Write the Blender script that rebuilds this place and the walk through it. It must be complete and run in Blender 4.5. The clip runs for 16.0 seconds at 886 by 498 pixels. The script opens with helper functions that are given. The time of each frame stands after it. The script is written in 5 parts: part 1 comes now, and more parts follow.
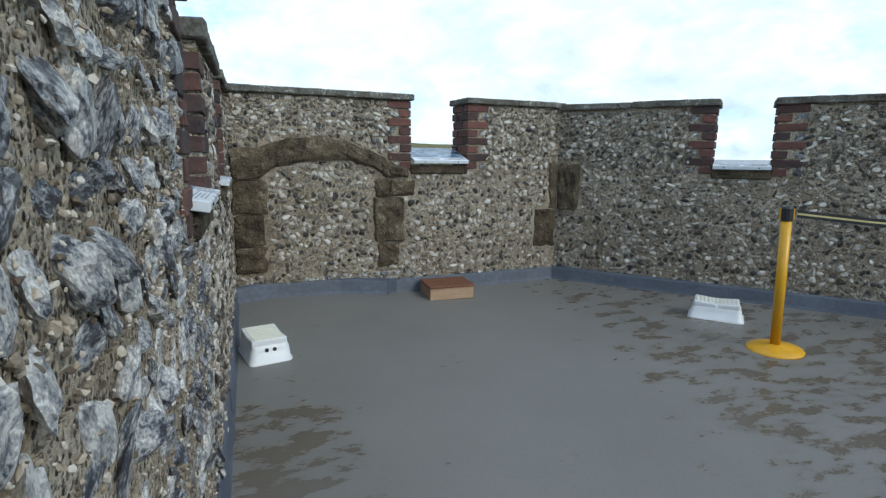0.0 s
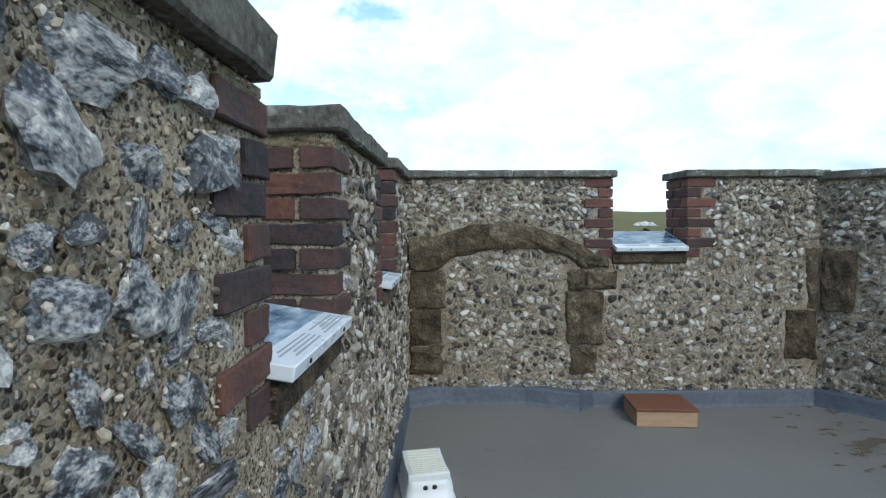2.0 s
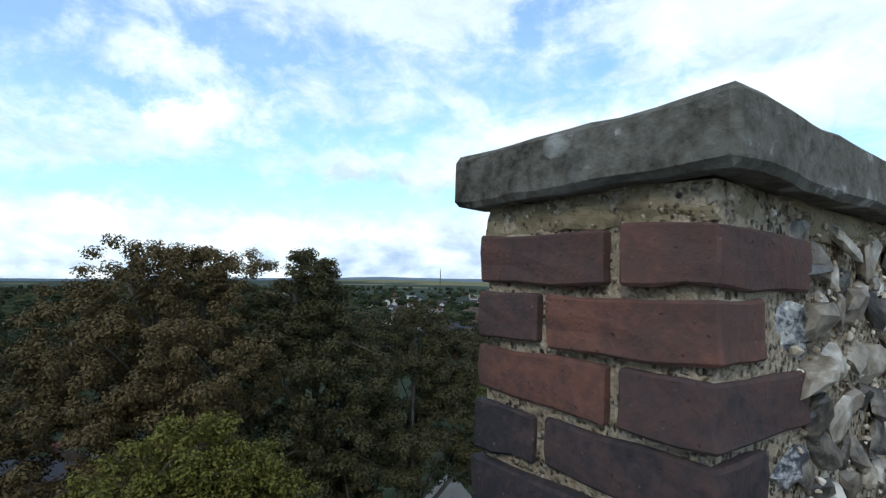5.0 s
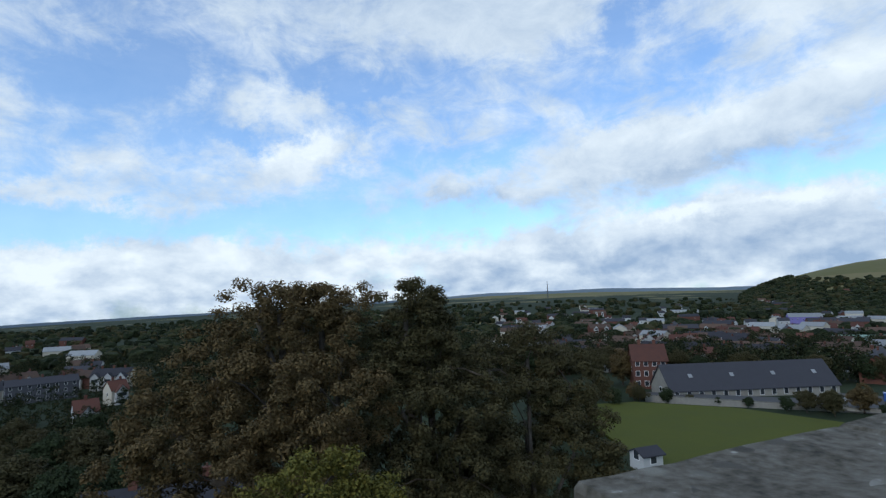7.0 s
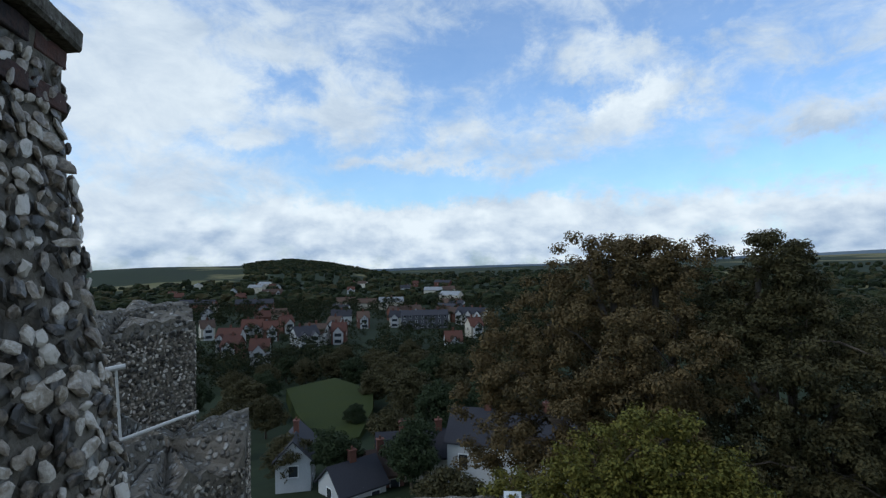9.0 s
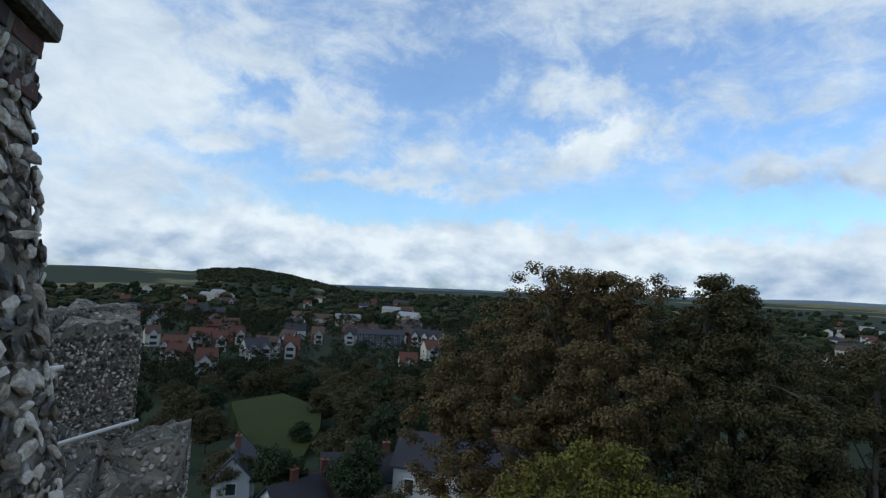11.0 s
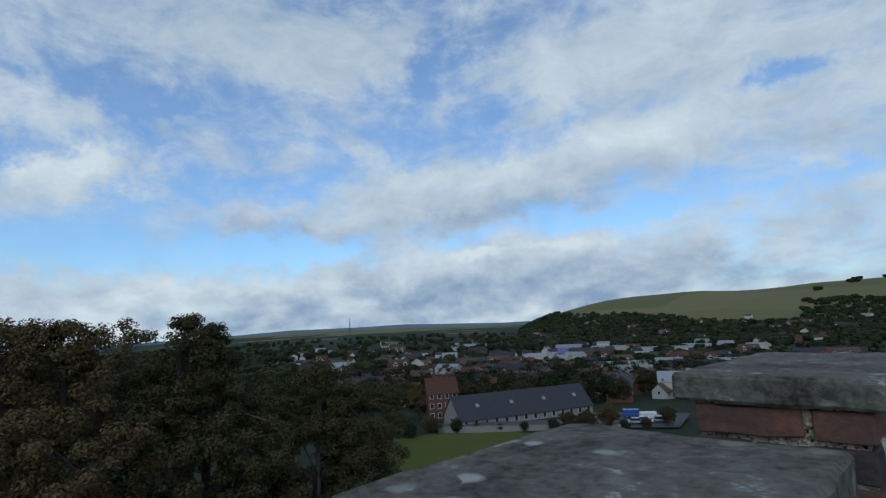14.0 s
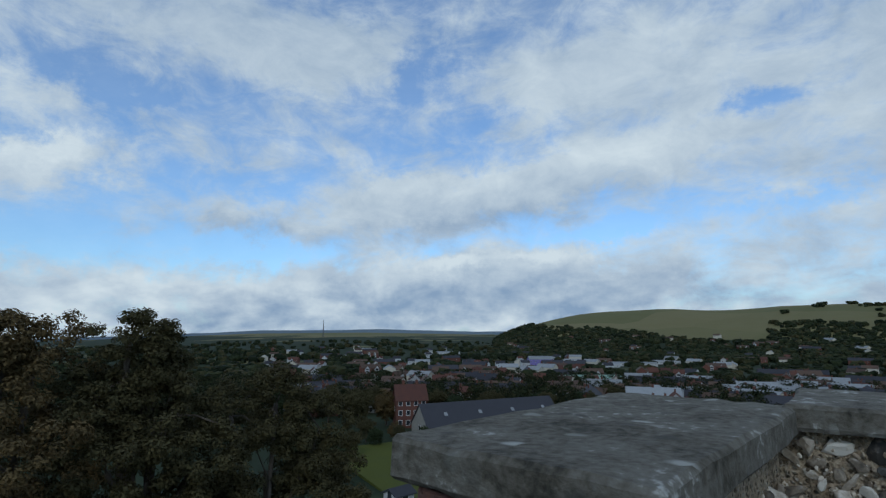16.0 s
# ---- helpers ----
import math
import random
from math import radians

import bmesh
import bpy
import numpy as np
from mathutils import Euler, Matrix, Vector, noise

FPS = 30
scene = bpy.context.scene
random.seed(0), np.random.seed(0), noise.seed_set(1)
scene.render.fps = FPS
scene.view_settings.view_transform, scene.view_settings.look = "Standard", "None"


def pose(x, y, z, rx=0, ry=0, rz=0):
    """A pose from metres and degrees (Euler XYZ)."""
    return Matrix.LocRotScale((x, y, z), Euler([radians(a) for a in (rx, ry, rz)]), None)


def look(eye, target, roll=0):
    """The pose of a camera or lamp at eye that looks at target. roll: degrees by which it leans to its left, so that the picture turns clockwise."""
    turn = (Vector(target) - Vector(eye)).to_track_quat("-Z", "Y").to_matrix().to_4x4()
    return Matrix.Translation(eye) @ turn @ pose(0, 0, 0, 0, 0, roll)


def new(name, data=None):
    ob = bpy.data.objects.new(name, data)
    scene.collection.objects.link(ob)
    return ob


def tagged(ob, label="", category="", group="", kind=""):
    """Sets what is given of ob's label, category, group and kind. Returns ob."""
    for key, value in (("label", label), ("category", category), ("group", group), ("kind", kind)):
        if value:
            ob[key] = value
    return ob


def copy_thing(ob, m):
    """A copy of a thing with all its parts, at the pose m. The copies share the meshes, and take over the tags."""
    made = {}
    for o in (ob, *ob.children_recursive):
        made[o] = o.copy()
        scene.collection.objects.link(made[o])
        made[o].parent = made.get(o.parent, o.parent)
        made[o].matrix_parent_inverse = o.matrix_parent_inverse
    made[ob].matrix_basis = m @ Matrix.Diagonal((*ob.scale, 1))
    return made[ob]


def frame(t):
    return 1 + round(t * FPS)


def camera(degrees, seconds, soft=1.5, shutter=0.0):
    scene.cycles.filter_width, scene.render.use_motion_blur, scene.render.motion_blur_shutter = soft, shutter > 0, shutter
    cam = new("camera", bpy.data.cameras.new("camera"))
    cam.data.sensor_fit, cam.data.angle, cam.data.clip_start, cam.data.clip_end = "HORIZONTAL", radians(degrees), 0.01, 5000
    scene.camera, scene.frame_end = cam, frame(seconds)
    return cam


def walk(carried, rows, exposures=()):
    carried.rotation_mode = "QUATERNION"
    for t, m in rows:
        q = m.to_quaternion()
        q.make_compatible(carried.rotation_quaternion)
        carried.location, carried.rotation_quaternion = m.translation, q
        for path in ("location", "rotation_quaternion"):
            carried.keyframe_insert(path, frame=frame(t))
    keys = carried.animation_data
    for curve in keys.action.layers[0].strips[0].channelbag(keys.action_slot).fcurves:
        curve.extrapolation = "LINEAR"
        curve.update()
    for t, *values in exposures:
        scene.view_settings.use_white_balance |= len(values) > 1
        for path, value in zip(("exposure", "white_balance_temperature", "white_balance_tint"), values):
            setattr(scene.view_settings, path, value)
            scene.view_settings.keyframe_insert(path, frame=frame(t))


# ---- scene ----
cam = camera(80.2, 16.0, soft=1.3)
walk(cam, [
    (0, look((0.166, 1.000, 1.296), (0.843, 2.850, 0.948), 0.6)),
    (0.5, look((0.194, 1.052, 1.307), (0.846, 2.913, 0.971), -0.0)),
    (1, look((0.285, 1.230, 1.347), (0.553, 3.197, 1.105), -1.5)),
    (1.5, look((0.365, 1.438, 1.421), (0.390, 3.432, 1.280), -1.3)),
    (2, look((0.371, 1.681, 1.433), (0.324, 3.678, 1.342), -0.3)),
    (2.5, look((0.363, 1.934, 1.448), (0.204, 3.926, 1.364), -1.0)),
    (3, look((0.371, 2.228, 1.517), (-0.129, 4.164, 1.515), 1.3)),
    (3.5, look((0.327, 2.430, 1.563), (-0.516, 4.242, 1.623), -1.6)),
    (4, look((0.255, 2.621, 1.594), (-0.779, 4.331, 1.685), -2.0)),
    (4.5, look((0.216, 2.714, 1.580), (-1.150, 4.167, 1.700), 0.9)),
    (5, look((0.254, 2.775, 1.606), (-1.360, 3.947, 1.728), 1.9)),
    (5.2, look((0.280, 2.788, 1.632), (-1.441, 3.801, 1.737), 1.9)),
    (7.3, look((0.100, 2.860, 2.035), (-1.722, 3.668, 2.207), -1.9)),
    (7.5, look((0.060, 2.870, 2.035), (-1.805, 3.581, 2.162), -0.8)),
    (8, look((-0.060, 2.900, 2.035), (-2.051, 3.069, 2.109), 1.1)),
    (8.5, look((-0.140, 2.920, 2.035), (-2.131, 2.728, 2.056), -0.3)),
    (8.7, look((-0.160, 2.920, 2.035), (-2.131, 2.583, 2.042), -1.2)),
    (10.8, look((-0.120, 2.900, 2.035), (-2.096, 2.611, 2.144), 3.7)),
    (11, look((-0.120, 2.900, 2.035), (-2.105, 2.682, 2.149), 3.7)),
    (11.5, look((-0.110, 2.900, 2.035), (-2.104, 2.978, 2.177), 4.5)),
    (12, look((-0.090, 2.920, 2.035), (-2.048, 3.293, 2.206), 2.5)),
    (12.5, look((-0.030, 3.000, 2.035), (-1.849, 3.797, 2.269), 1.9)),
    (13, look((0.050, 3.080, 2.030), (-1.580, 4.201, 2.325), 1.0)),
    (13.5, look((0.120, 3.200, 2.010), (-1.411, 4.451, 2.311), -1.1)),
    (14, look((0.160, 3.433, 1.980), (-1.212, 4.858, 2.271), -2.5)),
    (14.5, look((0.170, 3.659, 1.961), (-1.044, 5.227, 2.224), -2.7)),
    (15, look((0.181, 3.830, 1.988), (-1.013, 5.413, 2.250), -3.0)),
    (15.5, look((0.225, 4.026, 1.998), (-1.030, 5.551, 2.311), -0.0)),
    (16, look((0.251, 4.215, 1.997), (-1.059, 5.693, 2.312), 0.0)),
], exposures=[(0, 0.45, 6700, 6), (0.6, 0.58, 6700, 6), (1.5, 0.56, 6600, 6), (2.5, 0.46, 6500, 6), (3.5, 0.44, 6450, 6), (4.5, 0.36, 6450, 7), (5.2, 0.28, 6450, 8), (7.3, -0.20, 6300, 10), (12, -0.32, 6350, 9), (13.5, -0.55, 6200, 8), (14.5, -0.62, 6150, 7), (16, -0.62, 6150, 7)])

# ---- world, sun ----
world = bpy.data.worlds.new("sky")
scene.world = world
world.use_nodes = True
wt = world.node_tree
wt.nodes.clear()


def wn(kind, operation="", blend_type="", interpolation_type="", use_clamp=False):
    n = wt.nodes.new(kind)
    if operation:
        n.operation, n.use_clamp = operation, use_clamp
    if blend_type:
        n.blend_type = blend_type
    if interpolation_type:
        n.interpolation_type = interpolation_type
    return n


def wmath(op, a, b=None, clamp=False):
    n = wn("ShaderNodeMath", operation=op, use_clamp=clamp)
    for i, v in enumerate((a, b)):
        if v is None:
            continue
        if isinstance(v, (int, float)):
            n.inputs[i].default_value = v
        else:
            wt.links.new(v, n.inputs[i])
    return n.outputs[0]


SUN_EL, SUN_AZ = radians(36), radians(150)
sky = wn("ShaderNodeTexSky")
sky.sky_type, sky.sun_disc, sky.sun_elevation, sky.sun_rotation = "NISHITA", False, SUN_EL, SUN_AZ
sky.altitude, sky.air_density, sky.dust_density, sky.ozone_density = 60.0, 1.0, 1.0, 1.6
co = wn("ShaderNodeTexCoord")
sp = wn("ShaderNodeSeparateXYZ")
wt.links.new(co.outputs["Generated"], sp.inputs[0])
dx, dy, dz = sp.outputs


def puff_noise(scale, detail, rough, squash, distortion=0.0):
    mp = wn("ShaderNodeMapping")
    wt.links.new(co.outputs["Generated"], mp.inputs[0])
    mp.inputs["Scale"].default_value = (1, 1, squash)
    n = wn("ShaderNodeTexNoise")
    wt.links.new(mp.outputs[0], n.inputs["Vector"])
    n.inputs["Scale"].default_value, n.inputs["Detail"].default_value = scale, detail
    n.inputs["Roughness"].default_value, n.inputs["Distortion"].default_value = rough, distortion
    return n.outputs[0]


big = puff_noise(5.5, 9, 0.62, 2.0, 0.5)
veil = puff_noise(12.0, 9, 0.66, 1.7, 0.6)
shade = puff_noise(8.0, 9, 0.62, 1.8, 0.4)

# bearing (from north, westwards) and height over the horizon in degrees, with billowing edges
warp = wn("ShaderNodeTexNoise")
wt.links.new(co.outputs["Generated"], warp.inputs["Vector"])
warp.inputs["Scale"].default_value, warp.inputs["Detail"].default_value, warp.inputs["Roughness"].default_value = 9.0, 9, 0.66
wsep = wn("ShaderNodeSeparateXYZ")
wt.links.new(warp.outputs["Color"], wsep.inputs[0])
DEG = 180 / math.pi
bearing = wmath("MULTIPLY", wmath("ARCTAN2", wmath("MULTIPLY", dx, -1.0), dy), DEG)
height = wmath("MULTIPLY", wmath("ARCSINE", dz), DEG)
place = wn("ShaderNodeCombineXYZ")
wt.links.new(wmath("ADD", bearing, wmath("MULTIPLY", wmath("SUBTRACT", wsep.outputs[0], 0.5), 17.0)), place.inputs[0])
wt.links.new(wmath("ADD", height, wmath("MULTIPLY", wmath("SUBTRACT", wsep.outputs[1], 0.5), 8.0)), place.inputs[1])


def banks(start, items):
    """Soft cloud banks: bearing, height, half width, half height, lean, weight."""
    total = start
    for a, e, ra, re, lean, weight in items:
        mp = wn("ShaderNodeMapping")
        mp.vector_type = "TEXTURE"
        wt.links.new(place.outputs[0], mp.inputs[0])
        mp.inputs["Location"].default_value = (a, e, 0)
        mp.inputs["Rotation"].default_value = (0, 0, radians(lean))
        mp.inputs["Scale"].default_value = (ra, re, 1)
        d = wn("ShaderNodeVectorMath")
        d.operation = "DOT_PRODUCT"
        wt.links.new(mp.outputs[0], d.inputs[0])
        wt.links.new(mp.outputs[0], d.inputs[1])
        g = wmath("EXPONENT", wmath("MULTIPLY", d.outputs["Value"], -1.0))
        total = wmath("ADD", total, wmath("MULTIPLY", g, weight))
    return total


HIGH_BANKS = [(78, 15.2, 7.5, 2.2, -13, 0.62), (39, 14.7, 15, 3.0, -8, 0.65), (20, 18.3, 11, 2.8, -11, 0.55), (83, 20.5, 5.5, 2.2, 0, 0.42), (66, 29.5, 22, 3.6, 0, 0.42), (53, 26.5, 8, 2.6, 8, 0.30),
        (21, 26, 15, 5, 0, 0.5), (63, 11.2, 7, 1.2, 0, 0.32), (131, 15.6, 12, 6, 0, 0.65), (111, 15.2, 5, 2.0, 0, 0.42), (98.5, 12.8, 3.3, 2.0, 0, 0.42), (106, 10.1, 12, 0.9, 0, 0.45), (117, 20.4, 11, 2.3, 10, 0.42),
        (-5, 15, 13, 11, 0, 0.5), (-40, 20, 25, 22, 0, 0.6)]
LOW_BANKS = [(42, 7.2, 5.5, 1.5, 0, 0.6), (31, 7.8, 8, 1.5, -6, 0.6), (26, 4.2, 17, 2.8, 0, 0.6), (48, 3.5, 14, 2.2, 0, 0.6), (88, 3.9, 14, 1.9, 0, 0.55), (65, 4.6, 12, 2.0, 0, 0.5), (108, 3.2, 18, 2.4, 0, 0.6), (133, 4.5, 10, 3.2, 0, 0.6), (75, 0.5, 80, 2.0, 0, 0.5)]
GAPS = [(95.5, 22.4, 4, 1.7, 0, -0.45), (76, 21.8, 6, 2.4, 14, -0.5), (87.5, 16.8, 6, 1.2, 0, -0.5), (84, 8.6, 15, 1.8, 0, -0.34), (64, 15.0, 5, 1.6, 0, -0.3), (43.5, 27.5, 2.6, 5, 20, -0.42), (38, 22.4, 5, 1.8, -10, -0.45),
        (22.8, 10.8, 4, 0.9, 0, -0.5), (61, 8.4, 7, 1.1, 0, -0.45), (102, 7.0, 14, 1.6, 0, -0.34), (117, 10.6, 9.5, 1.3, 0, -0.45), (101, 20, 10, 2.6, 0, -0.42), (116, 17.2, 3.4, 1.5, 0, -0.35), (9.5, 21.2, 6, 1.2, -10, -0.55), (5, 12.1, 8, 0.9, -5, -0.4)]
cover = wmath("ADD", wmath("MULTIPLY", wmath("SUBTRACT", big, 0.5), 1.3), wmath("ADD", wmath("MULTIPLY", wmath("SUBTRACT", veil, 0.5), 1.0), 0.43))
cover = banks(banks(banks(cover, HIGH_BANKS), LOW_BANKS), GAPS)
ramp = wn("ShaderNodeMapRange", interpolation_type="SMOOTHSTEP")
wt.links.new(cover, ramp.inputs[0])
ramp.inputs[1].default_value, ramp.inputs[2].default_value = 0.14, 0.86
ramp.inputs[3].default_value = 0.19
cloud_mask = ramp.outputs[0]
# heaped clouds standing along the horizon
heap_map = wn("ShaderNodeMapping")
wt.links.new(co.outputs["Generated"], heap_map.inputs[0])
heap_map.inputs["Scale"].default_value = (1, 1, 2.0)
heap_noise = wn("ShaderNodeTexNoise")
wt.links.new(heap_map.outputs[0], heap_noise.inputs["Vector"])
heap_noise.inputs["Scale"].default_value, heap_noise.inputs["Detail"].default_value = 13.0, 8
heap_lit = wmath("MULTIPLY", wmath("SUBTRACT", heap_noise.outputs[0], 0.5), wmath("MAXIMUM", wmath("SUBTRACT", 1.0, wmath("MULTIPLY", dz, 7.0)), 0.0))
TONE = [(37, 12.0, 14, 1.5, -8, -0.26), (48, 3.2, 12, 1.6, 0, -0.24), (25, 4.0, 14, 2.0, 0, -0.24), (62, 10.4, 7, 1.0, 0, -0.2), (66, 31, 24, 3.5, 0, -0.12), (79, 15.8, 5.5, 1.5, -13, 0.25), (42, 7.4, 4, 1.0, 0, 0.32), (31, 8.3, 7, 0.8, -6, 0.2),
        (106, 3.8, 20, 1.3, 0, 0.20), (70, 5.2, 16, 1.0, 0, 0.12), (42, 16.2, 12, 1.2, -8, 0.14), (20, 19.3, 9, 1.6, -11, 0.12), (130, 14, 11, 6, 0, 0.08), (-45, 18, 38, 30, 0, -0.07)]
tone = wmath("ADD", wmath("MULTIPLY", wmath("SUBTRACT", shade, 0.5), 0.8), wmath("ADD", wmath("MULTIPLY", heap_lit, 1.7), 0.60))
tone = banks(tone, TONE)
grey = wn("ShaderNodeValToRGB")
wt.links.new(tone, grey.inputs[0])
grey.color_ramp.elements[0].position, grey.color_ramp.elements[0].color = 0.22, (0.36, 0.50, 0.70, 1)
grey.color_ramp.elements[1].position, grey.color_ramp.elements[1].color = 0.86, (0.94, 1.04, 1.10, 1)
bg_sky, bg_cloud, mix = wn("ShaderNodeBackground"), wn("ShaderNodeBackground"), wn("ShaderNodeMixShader")
tint = wn("ShaderNodeMixRGB", blend_type="MULTIPLY")
tint.inputs[0].default_value = 1.0
tint.inputs[2].default_value = (0.57, 0.80, 1.0, 1)
wt.links.new(sky.outputs[0], tint.inputs[1])
wt.links.new(tint.outputs[0], bg_sky.inputs[0])
bg_sky.inputs[1].default_value = 0.24
wt.links.new(grey.outputs[0], bg_cloud.inputs[0])
bg_cloud.inputs[1].default_value = 1.05
wt.links.new(cloud_mask, mix.inputs[0])
wt.links.new(bg_sky.outputs[0], mix.inputs[1])
wt.links.new(bg_cloud.outputs[0], mix.inputs[2])
wt.links.new(mix.outputs[0], wn("ShaderNodeOutputWorld").inputs[0])

sun = new("sun", bpy.data.lights.new("sun", "SUN"))
sun.data.energy, sun.data.angle, sun.data.color = 0.9, radians(16), (1.0, 0.95, 0.88)
sun.matrix_world = look((0, 0, 0), (-math.sin(SUN_AZ) * math.cos(SUN_EL), -math.cos(SUN_AZ) * math.cos(SUN_EL), -math.sin(SUN_EL)))


# ---- materials ----
def surf(name, cols, scale=4.0, fine=40.0, rough=0.85, bump=0.3, vary="", spread=0.25, metal=0.0, depth=0.02,
         rough_spread=0.1, stretch=(1, 1, 1), stops=(0.3, 0.7), spec=0.5, transmission=0.0):
    """Colours blended by coarse noise, broken up by fine noise, with relief; vary: "object" or "island" shifts hue and value."""
    m = bpy.data.materials.new(name)
    m.use_nodes = True
    t = m.node_tree
    p = t.nodes["Principled BSDF"]
    tc = t.nodes.new("ShaderNodeTexCoord")
    mp = t.nodes.new("ShaderNodeMapping")
    mp.inputs["Scale"].default_value = stretch
    t.links.new(tc.outputs["Object"], mp.inputs[0])
    src = mp.outputs[0]
    rnd = None
    if vary == "object":
        rnd = t.nodes.new("ShaderNodeObjectInfo").outputs["Random"]
    elif vary == "island":
        rnd = t.nodes.new("ShaderNodeNewGeometry").outputs["Random Per Island"]
    if rnd is not None:
        off = t.nodes.new("ShaderNodeVectorMath")
        off.operation = "SCALE"
        cmb = t.nodes.new("ShaderNodeCombineXYZ")
        for i in range(3):
            t.links.new(rnd, cmb.inputs[i])
        t.links.new(cmb.outputs[0], off.inputs[0])
        off.inputs["Scale"].default_value = 37.0
        add = t.nodes.new("ShaderNodeVectorMath")
        t.links.new(src, add.inputs[0])
        t.links.new(off.outputs[0], add.inputs[1])
        src = add.outputs[0]
    n1, n2 = t.nodes.new("ShaderNodeTexNoise"), t.nodes.new("ShaderNodeTexNoise")
    for n, s, d in ((n1, scale, 5), (n2, fine, 6)):
        n.inputs["Scale"].default_value = s
        n.inputs["Detail"].default_value = d
        n.inputs["Roughness"].default_value = 0.6
        t.links.new(src, n.inputs["Vector"])
    blend = t.nodes.new("ShaderNodeMath")
    blend.operation = "MULTIPLY_ADD"
    t.links.new(n2.outputs[0], blend.inputs[0])
    blend.inputs[1].default_value = 0.45
    half = t.nodes.new("ShaderNodeMath")
    half.operation = "MULTIPLY"
    half.inputs[1].default_value = 0.55
    t.links.new(n1.outputs[0], half.inputs[0])
    t.links.new(half.outputs[0], blend.inputs[2])
    fac = blend.outputs[0]
    if rnd is not None:
        sh = t.nodes.new("ShaderNodeMath")
        sh.operation = "MULTIPLY_ADD"
        t.links.new(rnd, sh.inputs[0])
        sh.inputs[1].default_value = spread
        lo = t.nodes.new("ShaderNodeMath")
        lo.operation = "SUBTRACT"
        t.links.new(fac, lo.inputs[0])
        lo.inputs[1].default_value = spread / 2
        t.links.new(lo.outputs[0], sh.inputs[2])
        fac = sh.outputs[0]
    cr = t.nodes.new("ShaderNodeValToRGB")
    el = cr.color_ramp.elements
    while len(el) < len(cols):
        el.new(0.5)
    for i, c in enumerate(cols):
        el[i].position = stops[0] + (stops[1] - stops[0]) * i / max(1, len(cols) - 1)
        el[i].color = (*c, 1)
    t.links.new(fac, cr.inputs[0])
    t.links.new(cr.outputs[0], p.inputs["Base Color"])
    rr = t.nodes.new("ShaderNodeMapRange")
    t.links.new(n1.outputs[0], rr.inputs[0])
    rr.inputs[1].default_value, rr.inputs[2].default_value = 0.3, 0.7
    rr.inputs[3].default_value, rr.inputs[4].default_value = max(0.02, rough - rough_spread), min(1, rough + rough_spread)
    t.links.new(rr.outputs[0], p.inputs["Roughness"])
    p.inputs["Metallic"].default_value = metal
    p.inputs["Specular IOR Level"].default_value = spec
    p.inputs["Transmission Weight"].default_value = transmission
    if bump:
        b = t.nodes.new("ShaderNodeBump")
        b.inputs["Strength"].default_value = bump
        b.inputs["Distance"].default_value = depth
        t.links.new(fac, b.inputs["Height"])
        t.links.new(b.outputs[0], p.inputs["Normal"])
    return m


def speckle(m, scale, cols, amount=0.5, bump=0.6, depth=0.01):
    """Grains of their own tones, laid over a material, with relief."""
    t = m.node_tree
    p = t.nodes["Principled BSDF"]
    tc = t.nodes.new("ShaderNodeTexCoord")
    warp = t.nodes.new("ShaderNodeTexNoise")
    warp.inputs["Scale"].default_value = scale * 0.7
    t.links.new(tc.outputs["Object"], warp.inputs["Vector"])
    add = t.nodes.new("ShaderNodeVectorMath")
    add.operation = "MULTIPLY_ADD"
    t.links.new(warp.outputs["Color"], add.inputs[0])
    add.inputs[1].default_value = (0.9 / scale,) * 3
    t.links.new(tc.outputs["Object"], add.inputs[2])
    v = t.nodes.new("ShaderNodeTexVoronoi")
    v.inputs["Scale"].default_value = scale
    t.links.new(add.outputs[0], v.inputs["Vector"])
    s = t.nodes.new("ShaderNodeSeparateColor")
    t.links.new(v.outputs["Color"], s.inputs[0])
    cr = t.nodes.new("ShaderNodeValToRGB")
    while len(cr.color_ramp.elements) < len(cols):
        cr.color_ramp.elements.new(0.5)
    for i, c in enumerate(cols):
        cr.color_ramp.elements[i].position = i / (len(cols) - 1)
        cr.color_ramp.elements[i].color = (*c, 1)
    t.links.new(s.outputs[0], cr.inputs[0])
    near = t.nodes.new("ShaderNodeMapRange")
    t.links.new(v.outputs["Distance"], near.inputs[0])
    near.inputs[1].default_value, near.inputs[2].default_value = 0.62, 0.30
    pick = t.nodes.new("ShaderNodeMath")
    pick.operation = "MULTIPLY"
    t.links.new(near.outputs[0], pick.inputs[0])
    thr = t.nodes.new("ShaderNodeMapRange")
    t.links.new(s.outputs[1], thr.inputs[0])
    thr.inputs[1].default_value, thr.inputs[2].default_value = 1 - amount, 1 - amount + 0.1
    t.links.new(thr.outputs[0], pick.inputs[1])
    mx = t.nodes.new("ShaderNodeMixRGB")
    old = p.inputs["Base Color"].links[0].from_socket
    t.links.new(pick.outputs[0], mx.inputs[0])
    t.links.new(old, mx.inputs[1])
    t.links.new(cr.outputs[0], mx.inputs[2])
    t.links.new(mx.outputs[0], p.inputs["Base Color"])
    b = t.nodes.new("ShaderNodeBump")
    b.inputs["Strength"].default_value, b.inputs["Distance"].default_value = bump, depth
    t.links.new(pick.outputs[0], b.inputs["Height"])
    if p.inputs["Normal"].links:
        t.links.new(p.inputs["Normal"].links[0].from_socket, b.inputs["Normal"])
    t.links.new(b.outputs[0], p.inputs["Normal"])
    return m


